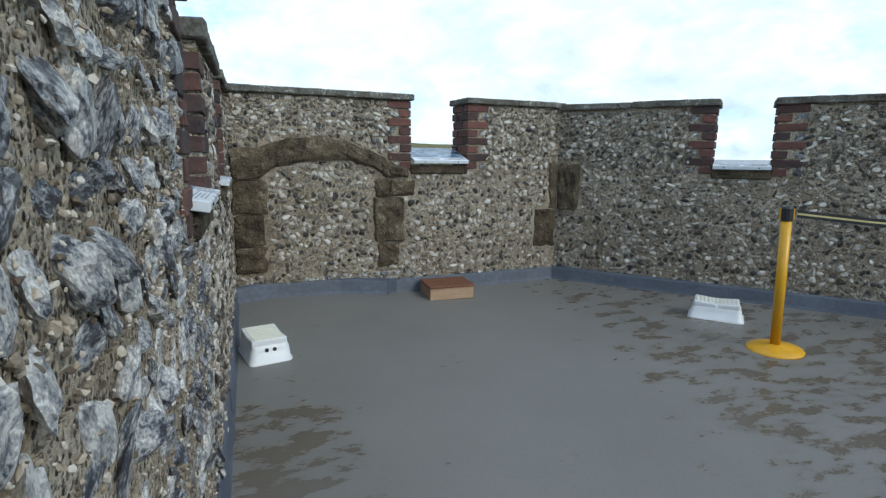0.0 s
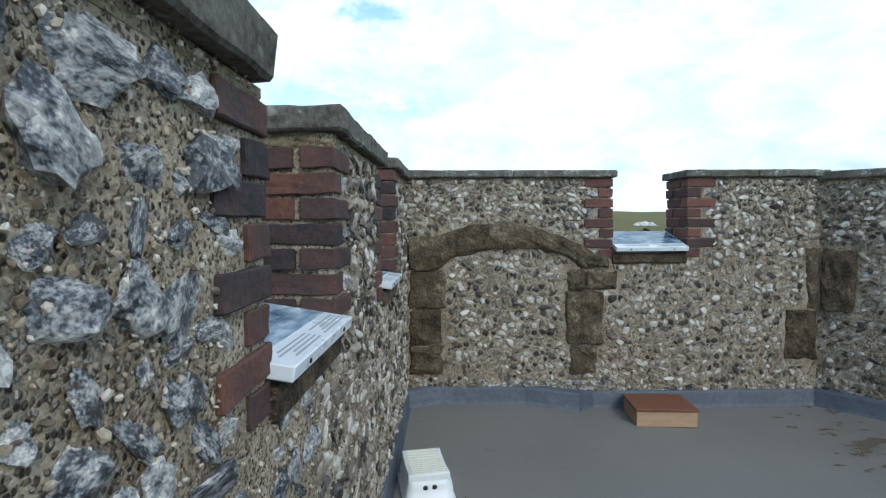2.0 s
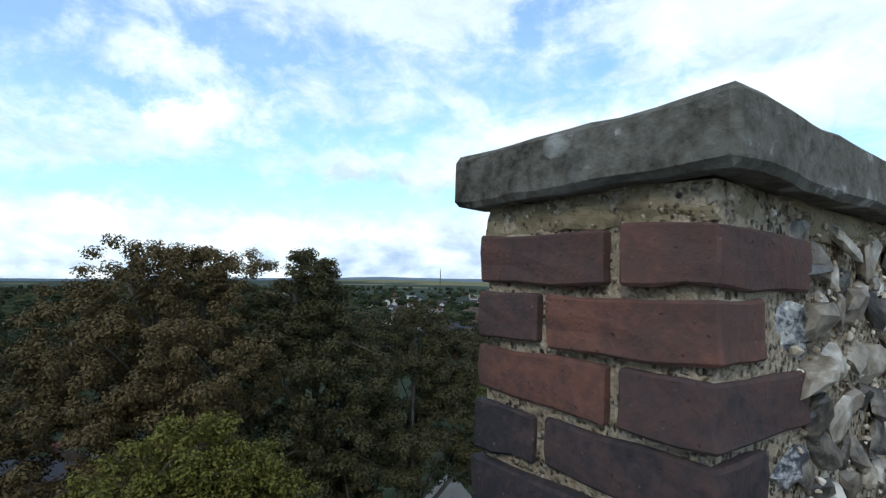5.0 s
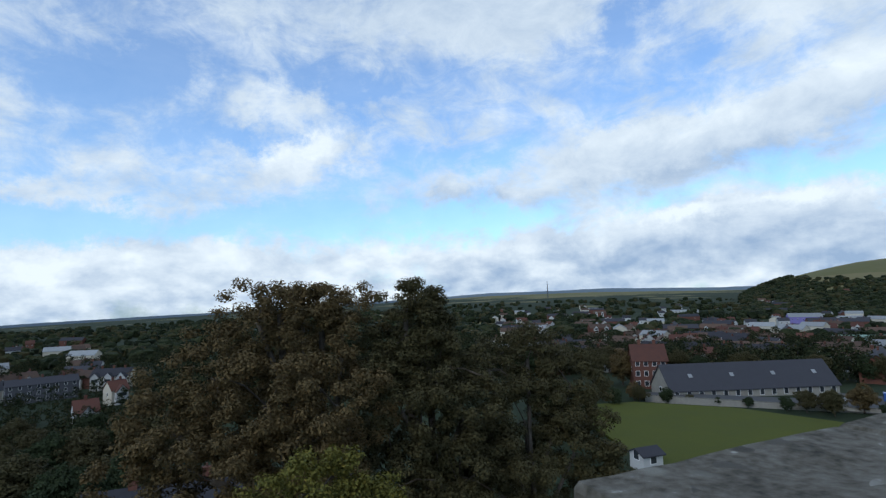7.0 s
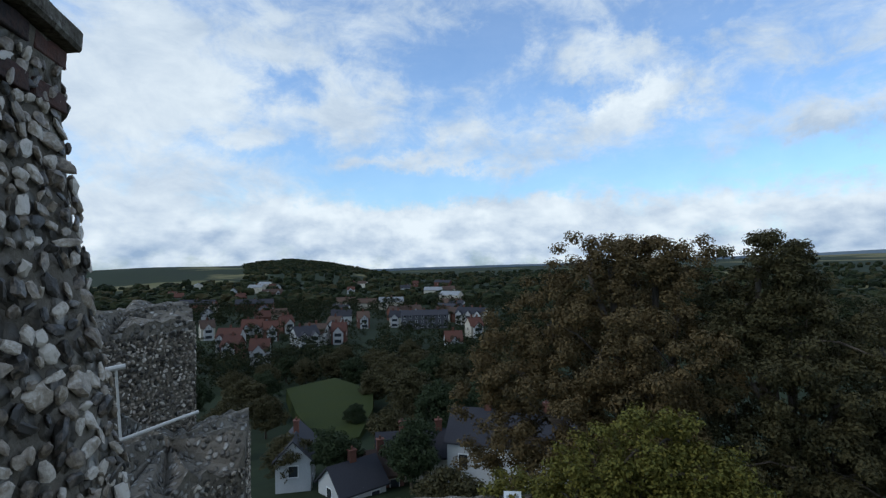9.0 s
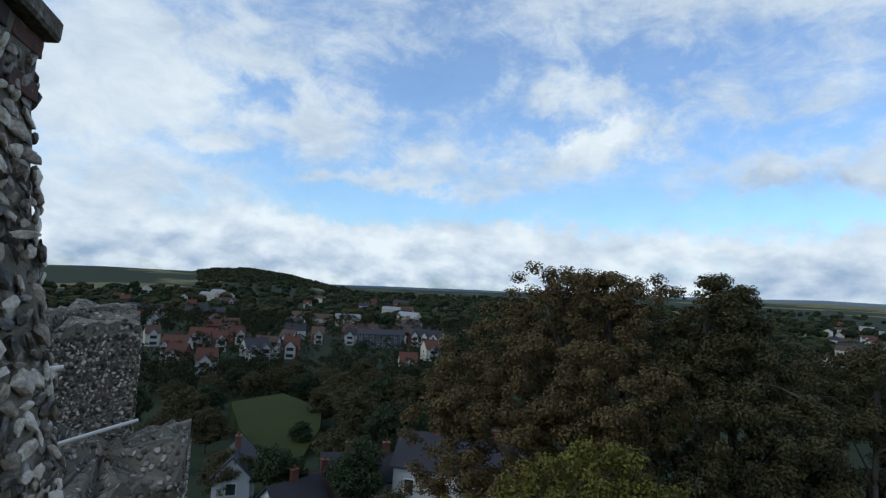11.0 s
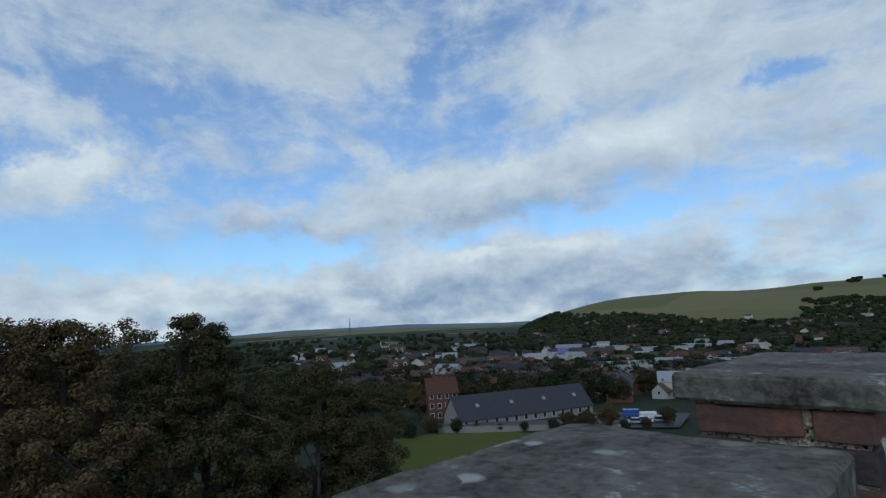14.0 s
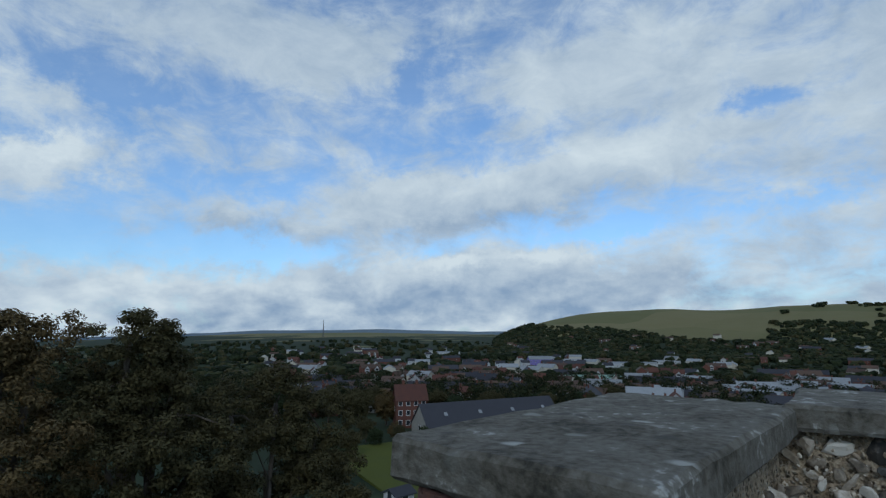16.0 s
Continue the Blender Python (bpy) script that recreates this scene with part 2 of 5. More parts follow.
M = {}
M["mortar"] = surf("mortar", [(0.165, 0.122, 0.080), (0.37, 0.29, 0.20), (0.50, 0.41, 0.30), (0.63, 0.55, 0.43)], 4, 120, 0.95, 1.0, depth=0.03, stops=(0.34, 0.66), spec=0.2)
speckle(M["mortar"], 120, [(0.03, 0.024, 0.018), (0.16, 0.125, 0.085), (0.28, 0.235, 0.175), (0.48, 0.44, 0.38)], 0.62, 1.0, 0.012)
M["flint"] = surf("flint", [(0.03, 0.031, 0.036), (0.10, 0.102, 0.108), (0.23, 0.23, 0.23), (0.35, 0.335, 0.31), (0.44, 0.41, 0.365), (0.66, 0.63, 0.57)], 2.8, 13, 0.4, 0.3, "object", 0.13, depth=0.03, stops=(0.42, 0.61))
M["flint_set"] = surf("flint_set", [(0.028, 0.025, 0.021), (0.12, 0.098, 0.075), (0.225, 0.187, 0.142), (0.33, 0.285, 0.225), (0.54, 0.50, 0.435)], 16, 60, 0.45, 0.5, "island", 0.46, depth=0.01, stops=(0.32, 0.68))
M["brick"] = surf("brick", [(0.032, 0.028, 0.030), (0.060, 0.041, 0.038), (0.084, 0.048, 0.041), (0.106, 0.054, 0.043), (0.16, 0.072, 0.050)], 7, 60, 0.88, 1.0, "object", 0.34, depth=0.008, stops=(0.3, 0.72), spec=0.25)
speckle(M["brick"], 240, [(0.012, 0.01, 0.01), (0.03, 0.022, 0.02), (0.06, 0.035, 0.03), (0.22, 0.19, 0.17)], 0.06, 0.6, 0.004)
M["brick_red"] = surf("brick_red", [(0.055, 0.037, 0.034), (0.10, 0.050, 0.042), (0.165, 0.072, 0.056)], 5, 55, 0.88, 0.6, "object", 0.34, depth=0.008, stops=(0.3, 0.7), spec=0.25)
M["coping"] = surf("coping", [(0.0325, 0.03, 0.0225), (0.075, 0.0675, 0.0525), (0.115, 0.105, 0.085), (0.144, 0.135, 0.115), (0.375, 0.375, 0.344)], 7, 55, 0.95, 1.0, "object", 0.08, depth=0.015, stops=(0.35, 0.64), spec=0.2)
speckle(M["coping"], 26, [(0.05, 0.047, 0.04), (0.09, 0.084, 0.07), (0.17, 0.165, 0.14), (0.34, 0.34, 0.31)], 0.22, 0.5, 0.004)
M["dressed"] = surf("dressed", [(0.026, 0.020, 0.013), (0.075, 0.055, 0.034), (0.135, 0.102, 0.065), (0.29, 0.235, 0.16)], 9, 60, 0.95, 1.0, "object", 0.10, depth=0.03, stops=(0.36, 0.66), spec=0.2)
speckle(M["dressed"], 140, [(0.015, 0.013, 0.01), (0.06, 0.05, 0.035), (0.16, 0.13, 0.09), (0.20, 0.175, 0.13)], 0.3, 0.8, 0.006)
M["lime"] = surf("lime", [(0.10, 0.078, 0.045), (0.22, 0.175, 0.105), (0.33, 0.28, 0.19)], 8, 70, 0.95, 0.8, depth=0.015, spec=0.2)
speckle(M["lime"], 190, [(0.06, 0.045, 0.03), (0.22, 0.17, 0.10), (0.50, 0.45, 0.35)], 0.3, 0.8, 0.004)
M["lead"] = surf("lead", [(0.0425, 0.05, 0.065), (0.07, 0.0813, 0.101), (0.119, 0.134, 0.158)], 3, 30, 0.6, 0.2, depth=0.01)
M["white_plastic"] = surf("white_plastic", [(0.66, 0.66, 0.64), (0.78, 0.78, 0.76)], 4, 30, 0.4, 0.03, depth=0.003)
M["cream_plastic"] = surf("cream_plastic", [(0.62, 0.60, 0.48), (0.72, 0.70, 0.57)], 4, 30, 0.5, 0.05, depth=0.003)
M["dark_hole"] = surf("dark_hole", [(0.012, 0.012, 0.013), (0.025, 0.025, 0.026)], 4, 30, 0.7, 0)
M["panel_white"] = surf("panel_white", [(0.62, 0.65, 0.66), (0.74, 0.77, 0.78)], 3, 30, 0.3, 0.03, depth=0.002)
M["panel_photo"] = surf("panel_photo", [(0.02, 0.04, 0.075), (0.10, 0.17, 0.24), (0.36, 0.46, 0.54), (0.68, 0.73, 0.77)], 5, 16, 0.18, 0.0, "object", 0.1, stretch=(0.7, 2.0, 1), stops=(0.34, 0.66))
M["print_grey"] = surf("print_grey", [(0.25, 0.27, 0.28), (0.33, 0.35, 0.36)], 5, 40, 0.5, 0)
M["yellow"] = surf("yellow", [(0.62, 0.30, 0.01), (0.74, 0.38, 0.02)], 4, 25, 0.38, 0.05, depth=0.003)
M["black_plastic"] = surf("black_plastic", [(0.012, 0.012, 0.013), (0.03, 0.03, 0.03)], 5, 40, 0.45, 0.05, depth=0.002)
M["belt_yellow"] = surf("belt_yellow", [(0.50, 0.42, 0.16), (0.60, 0.50, 0.22)], 5, 60, 0.7, 0.1, depth=0.002)
M["wood_top"] = surf("wood_top", [(0.10, 0.035, 0.018), (0.17, 0.06, 0.03), (0.22, 0.085, 0.045)], 3, 30, 0.42, 0.15, depth=0.004, stretch=(1, 9, 9))
M["wood_side"] = surf("wood_side", [(0.30, 0.18, 0.10), (0.42, 0.27, 0.16), (0.50, 0.34, 0.21)], 3, 30, 0.6, 0.15, depth=0.004, stretch=(1, 9, 9))
M["galv"] = surf("galv", [(0.42, 0.42, 0.40), (0.58, 0.57, 0.53)], 4, 30, 0.5, 0.1, depth=0.004)


def floor_material():
    """Grey roof coating with wet, glossier patches of their own shapes."""
    m = surf("roof_coating", [(0.153, 0.143, 0.127), (0.175, 0.164, 0.145), (0.198, 0.185, 0.164)], 1.3, 60, 0.5, 0.12, depth=0.004)
    t = m.node_tree
    p = t.nodes["Principled BSDF"]
    tc = t.nodes.new("ShaderNodeTexCoord")
    mp = t.nodes.new("ShaderNodeMapping")
    mp.inputs["Scale"].default_value = (1.0, 1.9, 1)
    mp.inputs["Rotation"].default_value = (0, 0, 0.45)
    t.links.new(tc.outputs["Object"], mp.inputs[0])
    n = t.nodes.new("ShaderNodeTexNoise")
    n.inputs["Scale"].default_value, n.inputs["Detail"].default_value, n.inputs["Roughness"].default_value = 3.6, 8, 0.68
    t.links.new(mp.outputs[0], n.inputs["Vector"])
    wet = t.nodes.new("ShaderNodeMapRange")
    # rain blown over the eastern half, and a damp patch at the foot of the west wall
    dot = t.nodes.new("ShaderNodeVectorMath")
    dot.operation = "DOT_PRODUCT"
    t.links.new(tc.outputs["Object"], dot.inputs[0])
    dot.inputs[1].default_value = (0.97, -0.24, 0)
    fall = t.nodes.new("ShaderNodeMapRange")
    t.links.new(dot.outputs["Value"], fall.inputs[0])
    fall.inputs[1].default_value, fall.inputs[2].default_value = 1.2, 1.75
    fall.inputs[3].default_value, fall.inputs[4].default_value = -0.075, 0.055
    damp = t.nodes.new("ShaderNodeMapping")
    damp.vector_type = "TEXTURE"
    t.links.new(tc.outputs["Object"], damp.inputs[0])
    damp.inputs["Location"].default_value, damp.inputs["Scale"].default_value = (0.22, 3.25, 0), (0.48, 0.85, 1)
    far = t.nodes.new("ShaderNodeVectorMath")
    far.operation = "LENGTH"
    t.links.new(damp.outputs[0], far.inputs[0])
    near = t.nodes.new("ShaderNodeMapRange")
    t.links.new(far.outputs["Value"], near.inputs[0])
    near.inputs[1].default_value, near.inputs[2].default_value = 1.2, 0.25
    near.inputs[3].default_value, near.inputs[4].default_value = 0.0, 0.19
    both = t.nodes.new("ShaderNodeMath")
    t.links.new(fall.outputs[0], both.inputs[0])
    t.links.new(near.outputs[0], both.inputs[1])
    plus = t.nodes.new("ShaderNodeMath")
    t.links.new(n.outputs[0], plus.inputs[0])
    t.links.new(both.outputs[0], plus.inputs[1])
    t.links.new(plus.outputs[0], wet.inputs[0])
    wet.inputs[1].default_value, wet.inputs[2].default_value = 0.545, 0.60
    mixc = t.nodes.new("ShaderNodeMixRGB")
    mixc.blend_type = "MULTIPLY"
    old = p.inputs["Base Color"].links[0].from_socket
    t.links.new(old, mixc.inputs[1])
    mixc.inputs[2].default_value = (0.68, 0.61, 0.52, 1)
    t.links.new(wet.outputs[0], mixc.inputs[0])
    t.links.new(mixc.outputs[0], p.inputs["Base Color"])
    r = t.nodes.new("ShaderNodeMapRange")
    t.links.new(wet.outputs[0], r.inputs[0])
    r.inputs[3].default_value, r.inputs[4].default_value = 0.55, 0.26
    t.links.new(r.outputs[0], p.inputs["Roughness"])
    return m


M["floor"] = floor_material()


# ---- mesh helpers ----
def mesh_of(name, bm, material):
    me = bpy.data.meshes.new(name)
    bm.to_mesh(me)
    bm.free()
    if material is not None:
        me.materials.append(material)
    return me


def part(name, bm, material, parent=None, label="", smooth=False):
    """One mesh object from a bmesh, under a thing or a part."""
    me = mesh_of(name, bm, material)
    if smooth:
        for poly in me.polygons:
            poly.use_smooth = True
    ob = new(name, me)
    if parent is not None:
        ob.parent = parent
    if label:
        ob["label"] = label
    return ob


def piece(name, me, parent, m):
    ob = new(name, me)
    ob.parent = parent
    ob.matrix_local = m
    return ob


def raw(name, verts, faces, material, parent=None, smooth=False):
    me = bpy.data.meshes.new(name)
    me.from_pydata([tuple(v) for v in verts], [], [tuple(f) for f in faces])
    me.materials.append(material)
    if smooth:
        me.polygons.foreach_set("use_smooth", [True] * len(me.polygons))
    ob = new(name, me)
    if parent is not None:
        ob.parent = parent
    return ob


def box(x0, x1, y0, y1, z0, z1, bevel=0.0, segs=1):
    bm = bmesh.new()
    bmesh.ops.create_cube(bm, size=1.0, matrix=Matrix.LocRotScale(((x0 + x1) / 2, (y0 + y1) / 2, (z0 + z1) / 2), None, (x1 - x0, y1 - y0, z1 - z0)))
    if bevel:
        bmesh.ops.bevel(bm, geom=bm.edges[:], offset=bevel, segments=segs, profile=0.6, affect="EDGES")
    return bm


def join(*bms):
    out = bms[0]
    for b in bms[1:]:
        me = bpy.data.meshes.new("tmp")
        b.to_mesh(me)
        b.free()
        out.from_mesh(me)
        bpy.data.meshes.remove(me)
    return out


def tube(points, radius, sides=8):
    """A round bar along points."""
    bm = bmesh.new()
    rings = []
    for i, p in enumerate(points):
        p = Vector(p)
        a = Vector(points[max(0, i - 1)])
        b = Vector(points[min(len(points) - 1, i + 1)])
        q = (b - a).to_track_quat("Z", "Y")
        rings.append([bm.verts.new(p + q @ Vector((radius * math.cos(k * math.tau / sides), radius * math.sin(k * math.tau / sides), 0))) for k in range(sides)])
    for r, s in zip(rings, rings[1:]):
        for k in range(sides):
            bm.faces.new((r[k], r[(k + 1) % sides], s[(k + 1) % sides], s[k]))
    bm.faces.new(rings[0][::-1])
    bm.faces.new(rings[-1])
    return bm


def lathe(profile, sides=28):
    """A turned shape from (radius, z) pairs."""
    bm = bmesh.new()
    rings = [[bm.verts.new((r * math.cos(k * math.tau / sides), r * math.sin(k * math.tau / sides), z)) for k in range(sides)] for r, z in profile]
    for r, s in zip(rings, rings[1:]):
        for k in range(sides):
            bm.faces.new((r[k], r[(k + 1) % sides], s[(k + 1) % sides], s[k]))
    bm.faces.new(rings[0][::-1])
    bm.faces.new(rings[-1])
    return bm


def empty(name, m=None):
    ob = new(name)
    if m is not None:
        ob.matrix_world = m
    return ob


def jitter(bm, amount, freq=9.0, seed=0.0):
    for v in bm.verts:
        p = v.co * freq + Vector((seed, seed * 1.7, -seed))
        v.co += noise.noise_vector(p) * amount
    return bm


# stones: lumpy nodules, shared meshes
def nodule(seed, sub=2):
    bm = bmesh.new()
    bmesh.ops.create_icosphere(bm, subdivisions=sub, radius=0.5)
    for v in bm.verts:
        n = v.co.normalized()
        k = 1 + 0.5 * noise.noise(n * 1.4 + Vector((seed * 3.1, 0, 0))) + 0.28 * noise.noise(n * 3.6 + Vector((0, seed * 5.3, 0)))
        v.co *= k
        cut = 0.16 + 0.12 * noise.noise(Vector((seed * 2.3, n.x * 1.2, n.y * 1.2)))
        if v.co.z > cut:
            v.co.z = cut + (v.co.z - cut) * 0.25
    return bm


def knapped(seed, sub=2):
    """A broken flint: a lump cut by flat and hollow fracture faces."""
    bm = bmesh.new()
    bmesh.ops.create_icosphere(bm, subdivisions=sub, radius=0.5)
    g = random.Random(seed * 17 + 5)
    planes = [(Vector((g.gauss(0, 1), g.gauss(0, 1), g.gauss(0.1, 0.8))).normalized(), g.uniform(0.30, 0.52)) for _ in range(9)] + [(Vector((g.gauss(0, 0.25), g.gauss(0, 0.25), 1)).normalized(), g.uniform(0.20, 0.34))]
    for v in bm.verts:
        n = v.co.normalized()
        r = 0.62 * (1 + 0.35 * noise.noise(n * 1.5 + Vector((seed * 3.1, 0, 0))))
        for p, h in planes:
            c = n.dot(p)
            if c > 0.05:
                r = min(r, h / c * (1 - 0.10 * (1 - (1 - c) * 3) * (c > 0.67)))
        v.co = n * r * (1 + 0.05 * noise.noise(n * 6 + Vector((0, seed * 5.3, 0))))
    return bm


NOD_BM = [knapped(s) for s in range(16)]
NOD = []
for b in NOD_BM:
    b.verts.ensure_lookup_table()
    NOD.append((np.array([v.co[:] for v in b.verts]), np.array([[v.index for v in f.verts] for f in b.faces])))


CLUMP = []
for s in range(10):
    b = nodule(s)
    b.verts.ensure_lookup_table()
    CLUMP.append((np.array([v.co[:] for v in b.verts]), np.array([[v.index for v in f.verts] for f in b.faces])))
    b.free()


def broken_flint(seed):
    """A knapped nodule: uneven knobs, hollows and a chipped face."""
    bm = knapped(seed + 20, 3)
    for v in bm.verts:
        n = v.co.normalized()
        q = Vector((seed * 1.7, seed * 0.9, 0))
        v.co *= 1 + 0.16 * noise.noise(n * 2.6 + q) + 0.08 * noise.noise(n * 6.5 + q)
        v.co.z += 0.09 * noise.noise(Vector((v.co.x, v.co.y, 0)) * 5 + q) - 0.05 * abs(noise.noise(Vector((v.co.x, v.co.y, 0)) * 11 + q))
    return bm


NOD_ME = [mesh_of("flint", broken_flint(s), M["flint"]) for s in range(14)]
LOW = []
for s in range(6):
    b = nodule(s + 40, 1)
    b.verts.ensure_lookup_table()
    LOW.append((np.array([v.co[:] for v in b.verts]), np.array([[v.index for v in f.verts] for f in b.faces])))
    b.free()
M["grit"] = surf("grit", [(0.12, 0.092, 0.066), (0.30, 0.24, 0.172), (0.42, 0.35, 0.265), (0.58, 0.52, 0.44)], 20, 80, 0.8, 0.2, "island", 0.5, depth=0.005, stops=(0.3, 0.7), spec=0.3)

# ---- terrace: walls ----
T = 0.345          # parapet thickness
COURSE, JOINT = 0.0775, 0.013


def frame_of(origin, end):
    """Wall axes: x along the wall from origin to end, y towards the terrace, z up."""
    a, b = Vector((*origin, 0)), Vector((*end, 0))
    x = (b - a).normalized()
    y = Vector((0, 0, 1)).cross(x)
    m = Matrix.Identity(4)
    m.col[0][:3], m.col[1][:3], m.col[3][:3] = x, y, a
    return m, (b - a).length


def rubble(verts, faces, u0, u1, y0, y1, z0, z1, step=0.04, amp=0.0035, batter=0.0):
    """A block with uneven faces, added to the lists."""
    def grid(a0, a1, b0, b1, put):
        na, nb = max(1, round((a1 - a0) / step)), max(1, round((b1 - b0) / step))
        base = len(verts)
        for i in range(na + 1):
            for j in range(nb + 1):
                p = Vector(put(a0 + (a1 - a0) * i / na, b0 + (b1 - b0) * j / nb))
                p += noise.noise_vector(p * 9) * amp + noise.noise_vector(p * 2.3) * amp
                verts.append(p[:])
        for i in range(na):
            for j in range(nb):
                k = base + i * (nb + 1) + j
                faces.append((k, k + nb + 1, k + nb + 2, k + 1))
    grid(u0, u1, z0, z1, lambda a, b: (a, y1, b))
    grid(u0, u1, z0, z1, lambda a, b: (u1 + u0 - a, y0, b))
    grid(y0, y1, z0, z1, lambda a, b: (u0, a, b))
    grid(y0, y1, z0, z1, lambda a, b: (u1, y0 + y1 - a, b))
    grid(u0, u1, y0, y1, lambda a, b: (a, y0 + y1 - b, z1))


BRICK_ME = {}


def brick_mesh(lu, ly, kind):
    """A worn brick, lu by ly, one of three shapes of each size."""
    key = (round(lu, 3), round(ly, 3), kind, random.randrange(3))
    if key not in BRICK_ME:
        bm = box(-lu / 2, lu / 2, -ly / 2, ly / 2, -(COURSE - JOINT) / 2, (COURSE - JOINT) / 2, 0.0035)
        bmesh.ops.subdivide_edges(bm, edges=[e for e in bm.edges if e.calc_length() > 0.05], cuts=2, use_grid_fill=True)
        jitter(bm, 0.005, 13, key[3] * 3.3 + lu * 10)
        jitter(bm, 0.0035, 55, key[3] * 1.3)
        BRICK_ME[key] = mesh_of("brick", bm, M[kind])
    return BRICK_ME[key]


def jamb(parent, u, side, z_top, courses, kind, first=0):
    """Brick quoins up one side of an opening; side +1: the wall goes on towards +u."""
    for c in range(courses):
        z = z_top - COURSE * c - (COURSE - JOINT) / 2
        spots = [((0.0, 0.225), (0.0, 0.108)), ((0.0, 0.108), (0.122, T))] if (c + first) % 2 == 0 else [((0.0, 0.108), (0.0, 0.218)), ((0.0, 0.215), (0.232, T))]
        for (a0, a1), (b0, b1) in spots:
            proud = random.uniform(0.002, 0.012)
            m = pose(u + side * ((a0 + a1) / 2 - proud), -(b0 + b1) / 2 + (0.004 if b0 == 0 else 0) + random.uniform(0, 0.006), z,
                     random.uniform(-1.2, 1.2), random.uniform(-1.2, 1.2), random.uniform(-1.5, 1.5))
            piece("brick", brick_mesh(a1 - a0, b1 - b0, kind), parent, m)


def pocket_flints(parent, u, side, z_top, courses, first=0):
    for c in range(courses):
        if (c + first) % 2 == 1:
            z = z_top - COURSE * c - (COURSE - JOINT) / 2
            m = Matrix.Translation((u + side * (0.108 + 0.062), -0.012, z)) @ Euler((radians(-90) + random.gauss(0, 0.2), random.gauss(0, 0.3), random.gauss(0, 0.2))).to_matrix().to_4x4() @ Matrix.Diagonal((random.uniform(0.09, 0.115), random.uniform(0.05, 0.072), 0.05, 1))
            piece("flint", NOD_ME[random.randrange(len(NOD_ME))], parent, m)


def coping_stone(parent, u0, u1, top, thick=0.07, over=0.038, broken=0.0):
    bm = box(u0 + 0.003, u1 - 0.003, -T - over, over, top - thick, top, 0.008)
    bmesh.ops.subdivide_edges(bm, edges=[e for e in bm.edges if e.calc_length() > 0.2], cuts=9, use_grid_fill=True)
    if broken:
        for v in bm.verts:
            near = max(0.0, 1 - (Vector((v.co.x, v.co.y)) - Vector((u0, over))).length / 0.16)
            v.co.x += broken * near * near * (1.0 if v.co.z < top - 0.03 else 0.35)
    jitter(bm, 0.004, 8, u0 * 7)
    jitter(bm, 0.004, 45, u0 * 3)
    return part("coping_stone", bm, M["coping"], parent, smooth=False)


def grit(parent, area, avoid, count, size, seed):
    """Loose small chips and gravel showing in the mortar."""
    g = random.Random(seed)
    vs, fs, n = [], [], 0
    for _ in range(count):
        u0, u1, z0, z1 = g.choice(area)
        u, z = g.uniform(u0, u1), g.uniform(z0, z1)
        if any(p < u < q and r < z < s for p, q, r, s in avoid):
            continue
        w = g.uniform(*size) * g.choice((0.6, 0.8, 1, 1.4))
        m = Matrix.Translation((u, 0.002, z)) @ Euler((g.uniform(0, 6), g.uniform(0, 6), g.uniform(0, 6))).to_matrix().to_4x4() @ Matrix.Diagonal((w, w * g.uniform(0.5, 1), w * 0.7, 1))
        v, f = LOW[g.randrange(len(LOW))]
        a = np.array(m)
        vs.append(v @ a[:3, :3].T + a[:3, 3])
        fs.append(f + n)
        n += len(v)
    tagged(raw("gravel_chips", np.concatenate(vs).tolist(), np.concatenate(fs).tolist(), M["grit"], parent), kind="stuff")


def flint_field(parent, area, avoid, size, gap, singles, rnd, near, material="flint_set", proud=0.1):
    """Nodules in rough courses over rectangles (u0, u1, z0, z1); the first `singles` inside `near` are objects of their own."""
    vs, fs, count, made = [], [], 0, 0
    for (u0, u1, z0, z1) in area:
        z = z0 + 0.02
        while z < z1 - 0.01:
            rowh = rnd.uniform(*size) * 0.75
            u = u0 + rnd.uniform(0, 0.05)
            while u < u1 - 0.01:
                w = rnd.uniform(*size) * rnd.choice((0.6, 0.8, 1.0, 1.0, 1.25))
                h = rowh * rnd.uniform(0.7, 1.1)
                cu, cz = u + w / 2, z + rowh / 2 + rnd.uniform(-0.015, 0.015)
                u += w + rnd.uniform(*gap)
                if cu > u1 - 0.01 or cz + h * 0.4 > z1 or any(a - w * 0.34 < cu < b + w * 0.34 and c - h * 0.42 < cz < d + h * 0.42 for a, b, c, d in avoid):
                    continue
                k = rnd.randrange(len(NOD))
                kk = rnd.randrange(len(NOD_ME))
                d = min(w, h) * rnd.uniform(0.45, 0.75)
                m = Matrix.Translation((cu, rnd.uniform(-0.004, 0.010) - proud * 0.02, cz)) @ Euler((radians(-90) + rnd.gauss(0, 0.25), rnd.gauss(0, 0.5), rnd.gauss(0, 0.2))).to_matrix().to_4x4() @ Matrix.Diagonal((w * 1.05, h * 1.05, d, 1))
                if made < singles and near[0] < cu < near[1]:
                    piece("flint", NOD_ME[kk], parent, m)
                    made += 1
                    continue
                v, f = NOD[k]
                a = np.array(m)
                vs.append(v @ a[:3, :3].T + a[:3, 3])
                fs.append(f + count)
                count += len(v)
            z += rowh + rnd.uniform(gap[0], gap[1]) * 0.6
    if vs:
        ob = raw("flint_stones", np.concatenate(vs).tolist(), np.concatenate(fs).tolist(), M[material], parent)
        tagged(ob, kind="stuff")
    return made


